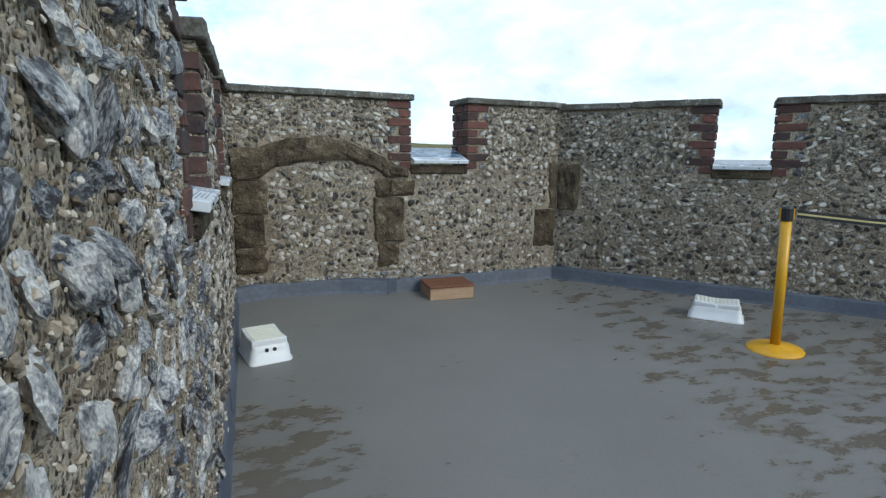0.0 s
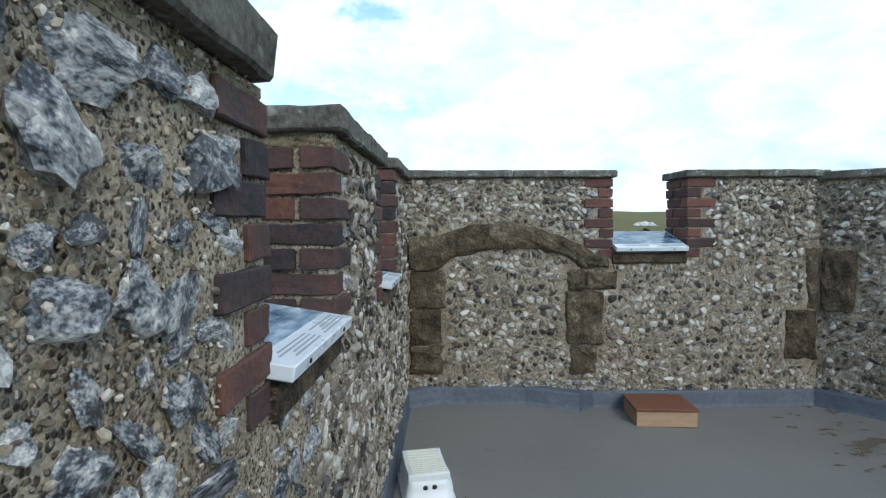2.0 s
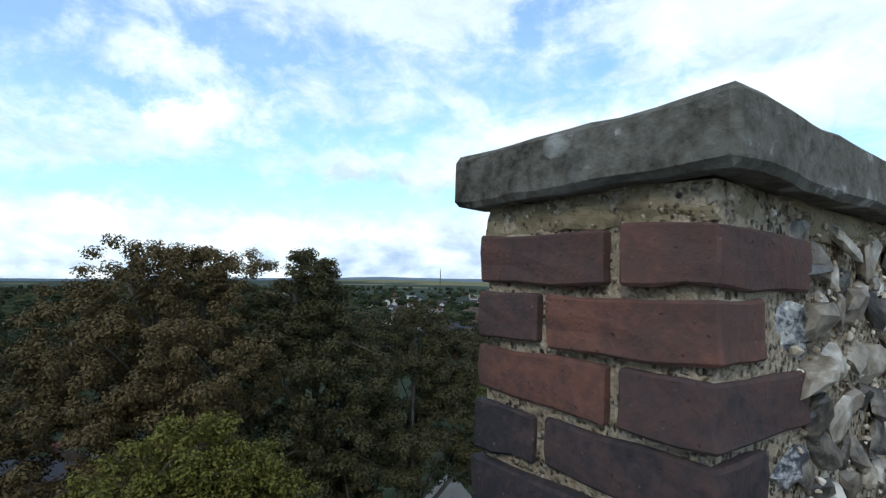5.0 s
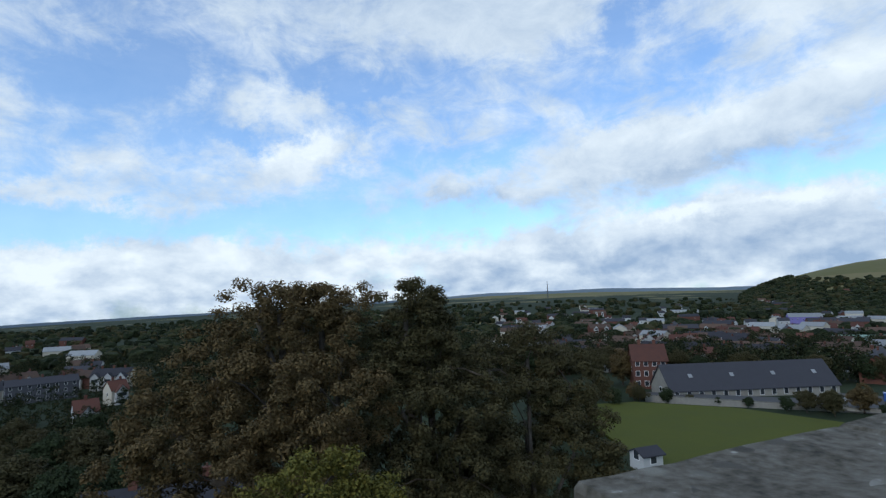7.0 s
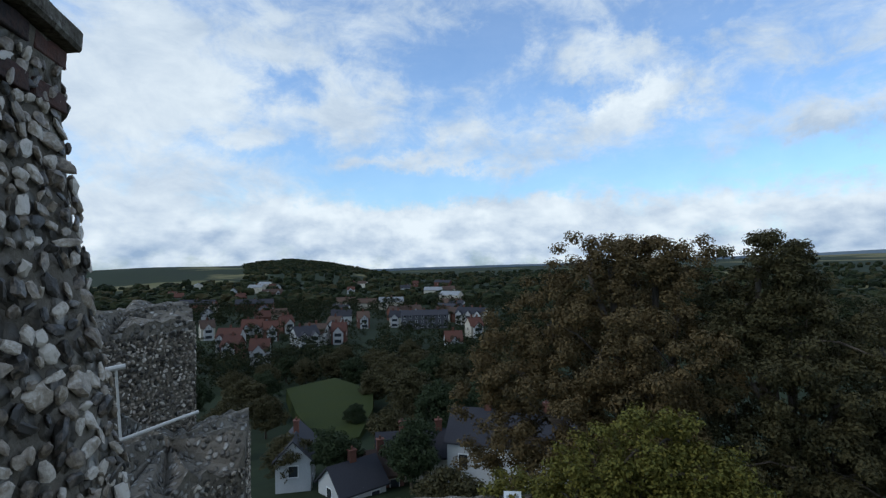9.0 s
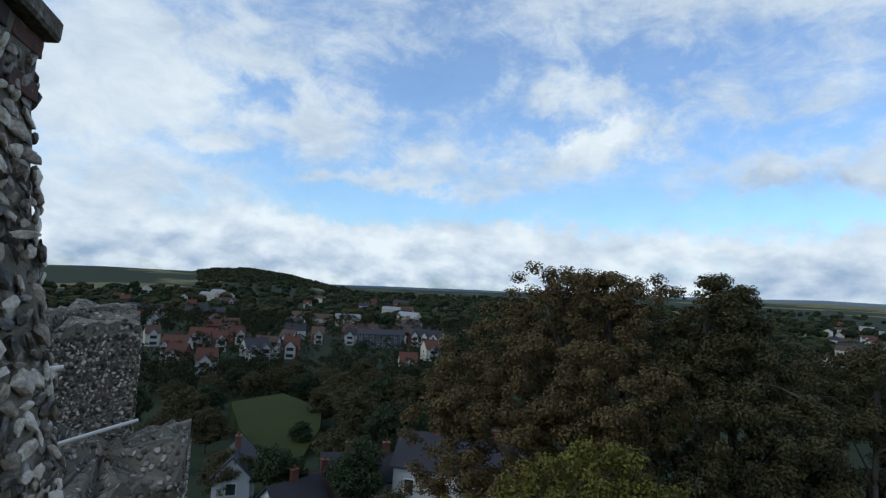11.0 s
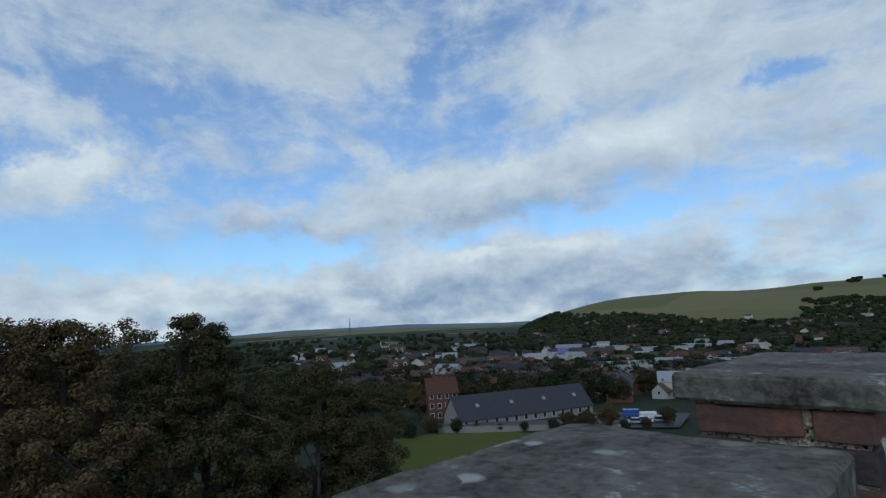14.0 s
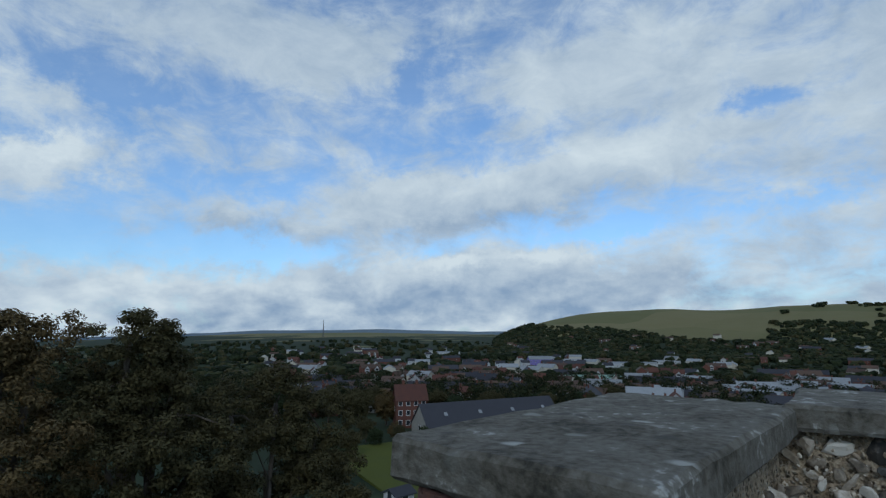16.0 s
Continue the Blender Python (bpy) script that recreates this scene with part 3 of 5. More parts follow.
def parapet(name, origin, end, spans, crenels, label, kind="brick", size=(0.035, 0.085), gap=(0.008, 0.03), singles=0, near=(0, 0),
            avoid=(), floor_z=-0.1, seed=1, stones=0.6, ends=(0.0, 0.0), fields=None):
    """A flint parapet. spans: merlons (u0, u1, top, first stone broken); crenels: (u0, u1, sill)."""
    m, length = frame_of(origin, end)
    verts, faces = [], []
    low = min(c[2] for c in crenels)
    rubble(verts, faces, -ends[0], length + ends[1], -T, 0, floor_z, low - 0.04)
    for (u0, u1, top, _, thick, _) in spans:
        rubble(verts, faces, u0 + 0.007, u1 - 0.007, -T + 0.012, -0.005, low - 0.04, top - thick - 0.001)
    for (u0, u1, sill) in crenels:
        if sill > low + 0.01:
            rubble(verts, faces, u0 - 0.01, u1 + 0.01, -T + 0.002, -0.002, low - 0.04, sill - 0.04)
    wall = raw(name, verts, faces, M["mortar"])
    wall.matrix_world = m
    tagged(wall, label, "wall", kind="structure")
    rnd = random.Random(seed)
    block = list(avoid)
    for (u0, u1, sill) in crenels:
        block.append((u0 - 0.02, u1 + 0.02, sill - 0.05, 3))
        tops = [s[2] - s[4] - s[5] for s in spans if abs(s[0] - u1) < 0.02 or abs(s[1] - u0) < 0.02]
        for u, side, top in ((u0, -1, tops[0]), (u1, 1, tops[-1])):
            z_top = top - 0.006
            n = int((z_top - sill + 0.09) / COURSE)
            jamb(wall, u, side, z_top, n, kind, first=0)
            pocket_flints(wall, u, side, z_top, n)
            block.append((u - 0.18 if side < 0 else u, u if side < 0 else u + 0.18, z_top - COURSE * n, z_top + 0.01))
    for (u0, u1, top, broken, thick, bed) in spans:
        n = max(1, round((u1 - u0) / stones))
        for k in range(n):
            coping_stone(wall, u0 - (0.008 if broken else 0.032) * (k == 0) + (u1 - u0) * k / n, u0 + (u1 - u0) * (k + 1) / n + 0.032 * (k == n - 1), top + random.uniform(-0.004, 0.004), thick, broken=broken if k == 0 else 0)
        if bed:
            bed_bm = box(u0 + 0.004, u1 - 0.004, -T + 0.006, -0.004, top - thick - bed - 0.006, top - thick)
            bmesh.ops.subdivide_edges(bed_bm, edges=bed_bm.edges[:], cuts=14, use_grid_fill=True)
            part("mortar_bed", jitter(jitter(bed_bm, 0.009, 22), 0.005, 70), M["lime"], wall)
    for (u0, u1, sill) in crenels:
        part("sill_stone", jitter(box(u0 + 0.003, u1 - 0.003, -T - 0.02, 0.022, sill - 0.075, sill, 0.01), 0.004, 15), M["dressed"], wall)
    chips = [a for f in (fields or [([(0, length, 0.0, max(s[2] for s in spans) - 0.07)], 0, 0)]) for a in f[0]]
    grit(wall, chips[:2], [q for q in block], 15000, (0.005, 0.014), seed)
    used = 0
    for area, sz, gp, *sunk in (fields or [([(0, length, 0.0, max(s[2] for s in spans) - 0.07)], size, gap)]):
        used += flint_field(wall, area, block, sz, gp, singles - used, rnd, near, proud=sunk[0] if sunk else 0.1)
    return wall


NW, NE = (0.0, 5.64), (3.22, 5.86)
W_SOUTH, E_SOUTH = (0.0, -3.0), (6.4, 2.215)

# west parapet: u runs north from the south end
wall_west = parapet("wall_west", NW, W_SOUTH,
    [(0.0, 5.64 - 4.83, 1.838, 0, 0.065, 0), (5.64 - 4.28, 5.64 - 3.28, 1.795, 0, 0.077, 0.040), (5.64 - 2.70, 5.64 - 0.1, 1.80, 0.045, 0.105, 0.022), (5.64 + 0.6, 8.64, 1.79, 0, 0.07, 0)],
    [(5.64 - 4.83, 5.64 - 4.28, 1.10), (5.64 - 3.28, 5.64 - 2.70, 1.11), (5.54, 6.24, 1.11)],
    "flint rubble parapet wall with dark brick quoins and stone coping", singles=460, near=(2.6, 4.5), seed=5, ends=(T, 0.3),
    fields=[([(2.62, 5.3, 0.0, 1.70)], (0.05, 0.13), (0.006, 0.036), 0.25),
            ([(0.0, 2.62, 0.0, 1.70)], (0.032, 0.085), (0.002, 0.014)),
            ([(5.3, 8.6, 0.0, 1.70)], (0.06, 0.12), (0.02, 0.06))])

# north parapet with the blocked fireplace; u runs from the east corner to the west corner
NL = math.dist(NW, NE)
n_of = lambda x: (NE[0] - x) / (NE[0] - NW[0]) * NL
arch_foot = lambda x: 1.10 + 0.165 * max(0.0, 1 - abs((x - 0.80) / 0.56) ** 2.2)
arch_head = lambda x: 1.445 - 0.24 * abs((x - 0.74) / 0.72) ** 1.7 if x > 0.74 else 1.445 - 0.14 * abs((x - 0.74) / 0.72) ** 1.4
arch_zone = [(n_of(0.05 + 0.1 * k + 0.1), n_of(0.05 + 0.1 * k), arch_foot(0.1 + 0.1 * k) - 0.01, arch_head(0.1 + 0.1 * k) + 0.01) for k in range(15)] + [(n_of(0.30), n_of(0.0), 0.30, 1.10), (n_of(1.52), n_of(1.21), 0.44, 1.08), (n_of(1.64), n_of(1.21), 0.92, 1.08), (-0.05, 0.10, 0.76, 1.25), (-0.05, 0.28, 0.36, 0.76)]
wall_north = parapet("wall_north", NE, NW,
    [(-0.02, n_of(2.16), 1.845, 0, 0.055, 0), (n_of(1.57), n_of(0.0) - 0.04, 1.843, 0, 0.055, 0)], [(n_of(2.16), n_of(1.57), 1.205)],
    "flint parapet wall with a blocked stone arch and red brick quoins", kind="brick_red", singles=150, near=(1.6, 3.2), avoid=arch_zone, seed=9, ends=(0.2, T), stones=0.65,
    size=(0.024, 0.072), gap=(0.0, 0.010))

# east parapet; u runs from the south end to the north-east corner
EL = math.dist(E_SOUTH, NE)
wall_east = parapet("wall_east", E_SOUTH, NE,
    [(0.0, EL - 1.93, 1.825, 0, 0.06, 0), (EL - 1.45, EL + 0.03, 1.832, 0, 0.06, 0)], [(EL - 1.93, EL - 1.45, 1.195)],
    "flint parapet wall with red brick quoins and stone coping", kind="brick_red", singles=100, near=(EL - 2.4, EL), seed=14, ends=(0.0, 0.15), stones=0.75,
    avoid=[(EL - 0.24, EL + 0.1, 0.74, 1.25)], size=(0.024, 0.072), gap=(0.0, 0.010))

# rubble core where the west and north parapets meet
part("corner_core", jitter(box(-0.33, 0.056, 5.653, 5.965, 1.0, 1.778, 0.01), 0.004, 20), M["mortar"], wall_north).matrix_world = Matrix.Identity(4)

# plain walls that close the terrace behind
for nm, a, b in (("wall_south", (0, -3.0), (6.4, -3.0)), ("wall_south_east", (6.4, -3.0), E_SOUTH)):
    m, ln = frame_of(a, b)
    vs, fs = [], []
    rubble(vs, fs, 0.0, ln, -T, 0, -0.1, 1.76, 0.12)
    w = raw(nm, vs, fs, M["mortar"])
    w.matrix_world = m
    tagged(w, "flint rubble parapet wall with stone coping", "wall", kind="structure")
    flint_field(w, [(0, ln, 0, 1.7)], [], (0.06, 0.12), (0.02, 0.06), 0, random.Random(3), (0, 0))
    coping_stone(w, 0, ln, 1.83)


# dressed stones of the blocked fireplace and the corner, as parts of the north wall
def dressed(u0, u1, z0, z1, proud=0.012, curve=None, parent=wall_north, deep=0.06):
    bm = box(u0, u1, -deep, proud, z0, z1, 0.012)
    bmesh.ops.subdivide_edges(bm, edges=[e for e in bm.edges if e.calc_length() > 0.07], cuts=5, use_grid_fill=True)
    if curve:
        for v in bm.verts:
            v.co.z += curve(v.co.x)
    for v in bm.verts:
        edge = min(v.co.x - u0, u1 - v.co.x, v.co.z - z0, z1 - v.co.z)
        v.co.y -= 0.016 * max(0.0, 1 - edge / 0.03) * (v.co.y > 0)
    jitter(bm, 0.022, 9)
    jitter(bm, 0.012, 33)
    return part("dressed_stone", bm, M["dressed"], parent)


def voussoir(x0, x1, proud):
    """One worn stone of the flat arch, between its underside and its back."""
    bm = box(n_of(x1) - 0.002, n_of(x0) + 0.002, -0.06, proud, 0.0, 1.0)
    bmesh.ops.subdivide_edges(bm, edges=bm.edges[:], cuts=6, use_grid_fill=True)
    for v in bm.verts:
        x = NE[0] - v.co.x / NL * (NE[0] - NW[0])
        lo, hi = arch_foot(x) + 0.012 * noise.noise(Vector((x * 7, 1.3, 0))), arch_head(x) + 0.022 * noise.noise(Vector((x * 6, 5.1, 0)))
        edge = min(v.co.z, 1 - v.co.z)
        v.co.y -= 0.022 * max(0.0, 1 - edge / 0.2) * (v.co.y > 0)
        v.co.z = lo + (hi - lo) * v.co.z
    jitter(bm, 0.026, 7)
    jitter(bm, 0.012, 31)
    return part("dressed_stone", bm, M["dressed"], wall_north)


for x0, x1, out in ((0.03, 0.30, 0.042), (0.30, 0.62, 0.038), (0.62, 0.98, 0.036), (0.98, 1.28, 0.040), (1.28, 1.53, 0.036)):
    voussoir(x0, x1, out)
for x0, x1, z0, z1, out in ((0.02, 0.30, 0.80, 1.10, 0.016), (0.02, 0.26, 0.52, 0.795, 0.02), (0.02, 0.28, 0.30, 0.515, 0.012), (1.22, 1.51, 0.50, 0.92, 0.02), (1.23, 1.37, 0.925, 1.08, 0.012), (1.375, 1.62, 0.93, 1.075, 0.014), (1.25, 1.46, 0.28, 0.49, 0.006)):
    dressed(n_of(x1), n_of(x0), z0, z1, out + 0.016)
dressed(0.0, 0.10, 0.76, 1.24, 0.024)
dressed(0.0, 0.27, 0.36, 0.755, 0.022)
dressed(EL - 0.24, EL - 0.01, 0.75, 1.24, 0.024, parent=wall_east)

# floor: one sheet with a slight fall from the north-west
fv, ff = [], []
nx, ny = 40, 50
for i in range(nx + 1):
    for j in range(ny + 1):
        x, y = -0.3 + 7.2 * i / nx, -3.3 + 9.6 * j / ny
        s = min(1, max(0, (y - 4.7) / 0.9)) * min(1, max(0, (1.9 - x) / 1.5))
        fv.append((x, y, 0.075 * s + 0.004 * noise.noise(Vector((x, y, 0)) * 1.3)))
for i in range(nx):
    for j in range(ny):
        k = i * (ny + 1) + j
        ff.append((k, k + ny + 1, k + ny + 2, k + 1))
floor = raw("floor", fv, ff, M["floor"], smooth=True)
tagged(floor, "grey coated roof terrace floor with wet patches", "floor", kind="structure")


# lead upstands along the foot of the walls
def upstand(name, pts, h=0.125, parent_label="dull blue-grey lead flashing along the wall foot"):
    base = empty(name)
    tagged(base, parent_label, "flashing", kind="structure")
    for n, (a, b) in enumerate(zip(pts, pts[1:])):
        a, b = Vector(a), Vector(b)
        x = (b - a).normalized()
        inn = Vector((x.y, -x.x, 0))
        cuts = max(1, round((b - a).length / 0.95))
        for c in range(cuts):
            p, q = a.lerp(b, c / cuts), a.lerp(b, (c + 1) / cuts) + x * 0.012
            steps = 8
            bm = bmesh.new()
            prof = [(0.05, -0.03), (0.032, 0.012), (0.022, 0.03), (0.02, h - 0.015), (0.012, h), (-0.03, h + 0.012)]
            rings = []
            for s in range(steps + 1):
                o = p.lerp(q, s / steps)
                wob = 0.004 * noise.noise(o * 5)
                rings.append([bm.verts.new(o + inn * (d + wob + 0.002 * (c % 2)) + Vector((0, 0, zz0 + wob))) for d, zz0 in prof])
            for r, s in zip(rings, rings[1:]):
                for k in range(len(prof) - 1):
                    bm.faces.new((r[k], s[k], s[k + 1], r[k + 1]))
            part("lead_sheet", bm, M["lead"], base, smooth=True)


upstand("flashing_west", [(0, -2.9, 0), (0, 4.6, 0), (0.0, 5.6, 0.06)])
upstand("flashing_north", [(0.0, 5.56, 0.06), (0.25, 5.66, 0.07), (0.9, 5.70, 0.06), (1.30, 5.65, 0.03), (1.42, 5.735, 0.015), (3.20, 5.85, 0)])
upstand("flashing_east", [(3.18, 5.86, 0), (6.4, 2.215, 0)])

# shaft of the tower under the terrace
tower = part("tower_shaft", box(-0.40, 6.5, -3.4, 6.25, -17, -0.12), M["mortar"])
tagged(tower, "flint rubble shaft of the old tower", "tower", kind="structure")


# ---- things on the terrace ----
def display_panel(name, m, width, depth, label):
    """A shallow white tray with a printed photograph and a caption strip."""
    th = 0.034
    p = empty(name, m)
    tagged(p, label, "information panel", "panels in the battlements")
    part("tray", box(-width / 2, width / 2, -depth, 0, 0, th, 0.003), M["panel_white"], p)
    part("photograph", box(-width / 2 + 0.012, width / 2 - 0.012, -depth + 0.012, -0.085, th - 0.004, th + 0.0025), M["panel_photo"], p, "glossy blue and white aerial photograph")
    for r in range(4):
        for c in range(2):
            x0 = -width / 2 + 0.03 + c * width * 0.47
            part("text_line", box(x0, x0 + width * (0.40 - 0.05 * ((r + c) % 3)), -0.024 - r * 0.013, -0.0195 - r * 0.013, th - 0.001, th + 0.0012), M["print_grey"], p)
    for x in (-width * 0.3, width * 0.3):
        b = lathe([(0.006, 0), (0.006, 0.003), (0.003, 0.004)], 10)
        bmesh.ops.transform(b, matrix=pose(x, 0.0, th / 2, -90), verts=b.verts)
        part("screw", b, M["dark_hole"], p)
    return p


W_M, _ = frame_of(NW, W_SOUTH)
display_panel("display_panel", W_M @ pose(5.64 - 2.985, 0.05, 1.122, -9), 0.575, 0.42, "white tray panel with a blue aerial photograph on a battlement sill")
display_panel("display_panel", W_M @ pose(5.64 - 4.555, 0.05, 1.11, -8), 0.50, 0.40, "small white tray panel with a photograph in a battlement gap")
N_M, _ = frame_of(NE, NW)
display_panel("display_panel", N_M @ pose(n_of(1.865), 0.06, 1.225, -17), 0.56, 0.40, "white tray panel with a pale photograph on the north sill")
E_M, _ = frame_of(E_SOUTH, NE)
display_panel("display_panel", E_M @ pose(EL - 1.69, 0.05, 1.203, -8), 0.46, 0.38, "white tray panel in the east battlement gap")


def step_stool(m, w=0.345, d=0.24, h=0.165):
    """A moulded step stool: flared hollow body, wavy ribbed tread, two round grips in each side."""
    s = empty("step_stool", m)
    tagged(s, "white moulded plastic step stool with a cream ribbed tread", "step stool", "stools by the walls")
    bm = bmesh.new()
    rings = []
    for z, k, r in ((0.0, 1.12, 0.05), (0.012, 1.12, 0.05), (0.016, 1.06, 0.05), (h * 0.6, 1.0, 0.045), (h - 0.04, 0.95, 0.04), (h - 0.03, 0.92, 0.035)):
        ring = []
        for cx, cy, a0 in ((1, 1, 0), (-1, 1, 90), (-1, -1, 180), (1, -1, 270)):
            for q in range(6):
                a = radians(a0 + 18 * q)
                x = cx * (w / 2 * k - r) + r * math.cos(a)
                y = cy * (d / 2 * k - r) + r * math.sin(a)
                y -= 0.02 * math.cos(x / w * math.pi) * (1 if cy < 0 else -0.0) * -1
                ring.append(bm.verts.new((x, y, z)))
        rings.append(ring)
    for a, b in zip(rings, rings[1:]):
        for k in range(len(a)):
            bm.faces.new((a[k], a[(k + 1) % len(a)], b[(k + 1) % len(a)], b[k]))
    bm.faces.new(rings[-1])
    part("body", bm, M["white_plastic"], s, smooth=True)
    dip = lambda x: h - 0.006 * math.cos(x / w * 2 * math.pi)
    tread = box(-w * 0.45, w * 0.45, -d * 0.44, d * 0.44, -0.05, 0.0, 0.008, 2)
    bmesh.ops.bisect_plane(tread, geom=tread.verts[:] + tread.edges[:] + tread.faces[:], plane_co=(0, 0, 0), plane_no=(1, 0, 0))
    for q in range(-9, 10):
        bmesh.ops.bisect_plane(tread, geom=tread.verts[:] + tread.edges[:] + tread.faces[:], plane_co=(w * 0.043 * q, 0, 0), plane_no=(1, 0, 0))
    for v in tread.verts:
        v.co.z += dip(v.co.x)
    part("tread", tread, M["white_plastic"], s, smooth=True)
    for r in range(11):
        x = -w * 0.39 + w * 0.78 * r / 10
        b = box(x - 0.008, x + 0.008, -d * 0.36, d * 0.38, -0.002, 0.004, 0.002)
        for v in b.verts:
            v.co.z += dip(v.co.x)
        part("tread_rib", b, M["cream_plastic"], s, "cream rubber rib")
    for side in (-1, 1):
        for y in (-0.024, 0.024):
            b = lathe([(0.013, 0), (0.013, 0.004), (0.008, 0.005)], 14)
            bmesh.ops.transform(b, matrix=pose(side * (w / 2 * 0.985), y, h * 0.6, 0, 90 * side), verts=b.verts)
            part("grip_hole", b, M["dark_hole"], s, "dark round grip hole")
    return s


step_stool(pose(0.20, 4.49, 0, 0, 0, -78), 0.35, 0.25, 0.145)
step_stool(pose(3.76, 4.19, 0, 0, 0, -48), 0.37, 0.26, 0.14)

box_m = pose(1.86, 5.52, 0.0, 0, 0, -2)
plinth = empty("wooden_box", box_m)
tagged(plinth, "low wooden step box with a red-brown top", "step box")
part("front_board", box(-0.21, 0.21, -0.165, -0.148, 0.004, 0.112, 0.003), M["wood_side"], plinth, "pale bare board")
part("back_board", box(-0.21, 0.21, 0.148, 0.165, 0.004, 0.112, 0.003), M["wood_side"], plinth)
for s in (-1, 1):
    part("side_board", box(s * 0.20 - 0.0085, s * 0.20 + 0.0085, -0.147, 0.147, 0.004, 0.112, 0.002), M["wood_side"], plinth)
part("top_board", box(-0.217, 0.217, -0.17, 0.17, 0.113, 0.133, 0.004, 2), M["wood_top"], plinth, "red-brown stained top board")

post = empty("barrier_post", pose(3.51, 3.46, 0, 0, -2.5, 0))
tagged(post, "yellow retractable belt barrier post with a round base", "barrier post")
part("base", lathe([(0.175, 0.0), (0.178, 0.008), (0.17, 0.018), (0.12, 0.030), (0.05, 0.042), (0.036, 0.05)], 40), M["yellow"], post, smooth=True)
part("pole", lathe([(0.032, 0.04), (0.032, 0.90)], 28), M["yellow"], post, smooth=True)
part("head", lathe([(0.034, 0.90), (0.036, 0.905), (0.036, 0.985), (0.03, 0.995), (0.01, 0.998)], 28), M["black_plastic"], post, "black belt cassette")
for a in range(4):
    b = box(0.033, 0.042, -0.012, 0.012, 0.905, 0.985, 0.002)
    bmesh.ops.transform(b, matrix=pose(0, 0, 0, 0, 0, 45 + 90 * a), verts=b.verts)
    part("clip", b, M["yellow"] if a % 2 else M["black_plastic"], post)
ba, bb = Vector((3.55, 3.45, 0.945)), Vector((5.6, 2.2, 0.90))
belt = empty("barrier_belt")
tagged(belt, "black and yellow striped barrier belt", "barrier belt")
for lo, hi, mt, off in ((-0.025, -0.006, "black_plastic", 0), (-0.006, 0.006, "belt_yellow", 0.0006), (0.006, 0.025, "black_plastic", 0)):
    bm = bmesh.new()
    side = (bb - ba).normalized().cross(Vector((0, 0, 1))) * (0.0012 + off)
    prev = None
    for k in range(13):
        o = ba.lerp(bb, k / 12) - Vector((0, 0, 0.06 * math.sin(math.pi * k / 12)))
        ring = [bm.verts.new(o + side * s + Vector((0, 0, z))) for s, z in ((1, lo), (1, hi), (-1, hi), (-1, lo))]
        if prev:
            for q in range(4):
                bm.faces.new((prev[q], prev[(q + 1) % 4], ring[(q + 1) % 4], ring[q]))
        prev = ring
    part("stripe", bm, M[mt], belt)

# ---- other parts of the castle ----
def masonry(name, poly, z0, z1, label, seed, size=(0.07, 0.15), gap=(0.02, 0.06), batter=0.0, ragged=0.0, stones=True, singles=0, tile=0.12):
    """A rubble mass on a polygon (counter-clockwise), leaning in upwards by batter, with a ragged top."""
    verts, faces = [], []
    cx, cy = sum(p[0] for p in poly) / len(poly), sum(p[1] for p in poly) / len(poly)
    rows = max(2, round((z1 - z0) / tile))
    cols = []
    for a, b in zip(poly, poly[1:] + poly[:1]):
        n = max(1, round(math.dist(a, b) / tile))
        cols += [(a[0] + (b[0] - a[0]) * k / n, a[1] + (b[1] - a[1]) * k / n) for k in range(n)]
    for j in range(rows + 1):
        for x, y in cols:
            top = z1 - ragged * (0.5 + 0.9 * noise.noise(Vector((x * 1.6 + seed, y * 1.6, 0))) + 0.5 * noise.noise(Vector((x * 5, y * 5, seed))))
            z = z0 + (top - z0) * j / rows
            k = 1 - batter * (z - z0)
            p = Vector((cx + (x - cx) * k, cy + (y - cy) * k, z))
            p += noise.noise_vector(p * 3) * 0.03 + noise.noise_vector(p * 9) * 0.015
            verts.append(p[:])
    n = len(cols)
    for j in range(rows):
        for k in range(n):
            faces.append((j * n + k, j * n + (k + 1) % n, (j + 1) * n + (k + 1) % n, (j + 1) * n + k))
    last = rows * n
    for q, k in enumerate((0.85, 0.65, 0.45, 0.25, 0.06)):
        base = len(verts)
        for i in range(n):
            x, y, z = verts[rows * n + i]
            x, y = cx + (x - cx) * k, cy + (y - cy) * k
            verts.append((x, y, z * (1 - 0.6 * (1 - k)) + (z1 - 0.4 * ragged) * 0.6 * (1 - k) + 0.08 * noise.noise(Vector((x * 2, y * 2, seed))) + 0.05 * noise.noise(Vector((x * 7, y * 7, seed)))))
        for i in range(n):
            faces.append((last + i, last + (i + 1) % n, base + (i + 1) % n, base + i))
        last = base
    faces.append(tuple(last + k for k in range(n)))
    ob = raw(name, verts, faces, M["mortar_dark"])
    tagged(ob, label, "castle wall", kind="structure")
    if stones:
        rnd = random.Random(seed)
        for a, b in zip(poly, poly[1:] + poly[:1]):
            m, ln = frame_of(a, b)
            k = 1 - batter * (z1 - z0) * 0.5
            flint_field(ob, [(0, ln, max(z0, z1 - 5), z1 - 0.06 - ragged * 0.75)], [], size, gap, 0, rnd, (0, 0))
            o = bpy.data.objects[ob.children[-1].name]
            if batter:
                lean = math.atan(batter * math.dist((cx, cy), ((a[0] + b[0]) / 2, (a[1] + b[1]) / 2)))
                m = m @ Matrix.Translation((0, 0, z0)) @ pose(0, 0, 0, math.degrees(lean)) @ Matrix.Translation((0, -0.035, -z0))
            o.matrix_local = m @ Matrix.Translation((0, 0.02, 0))
    return ob


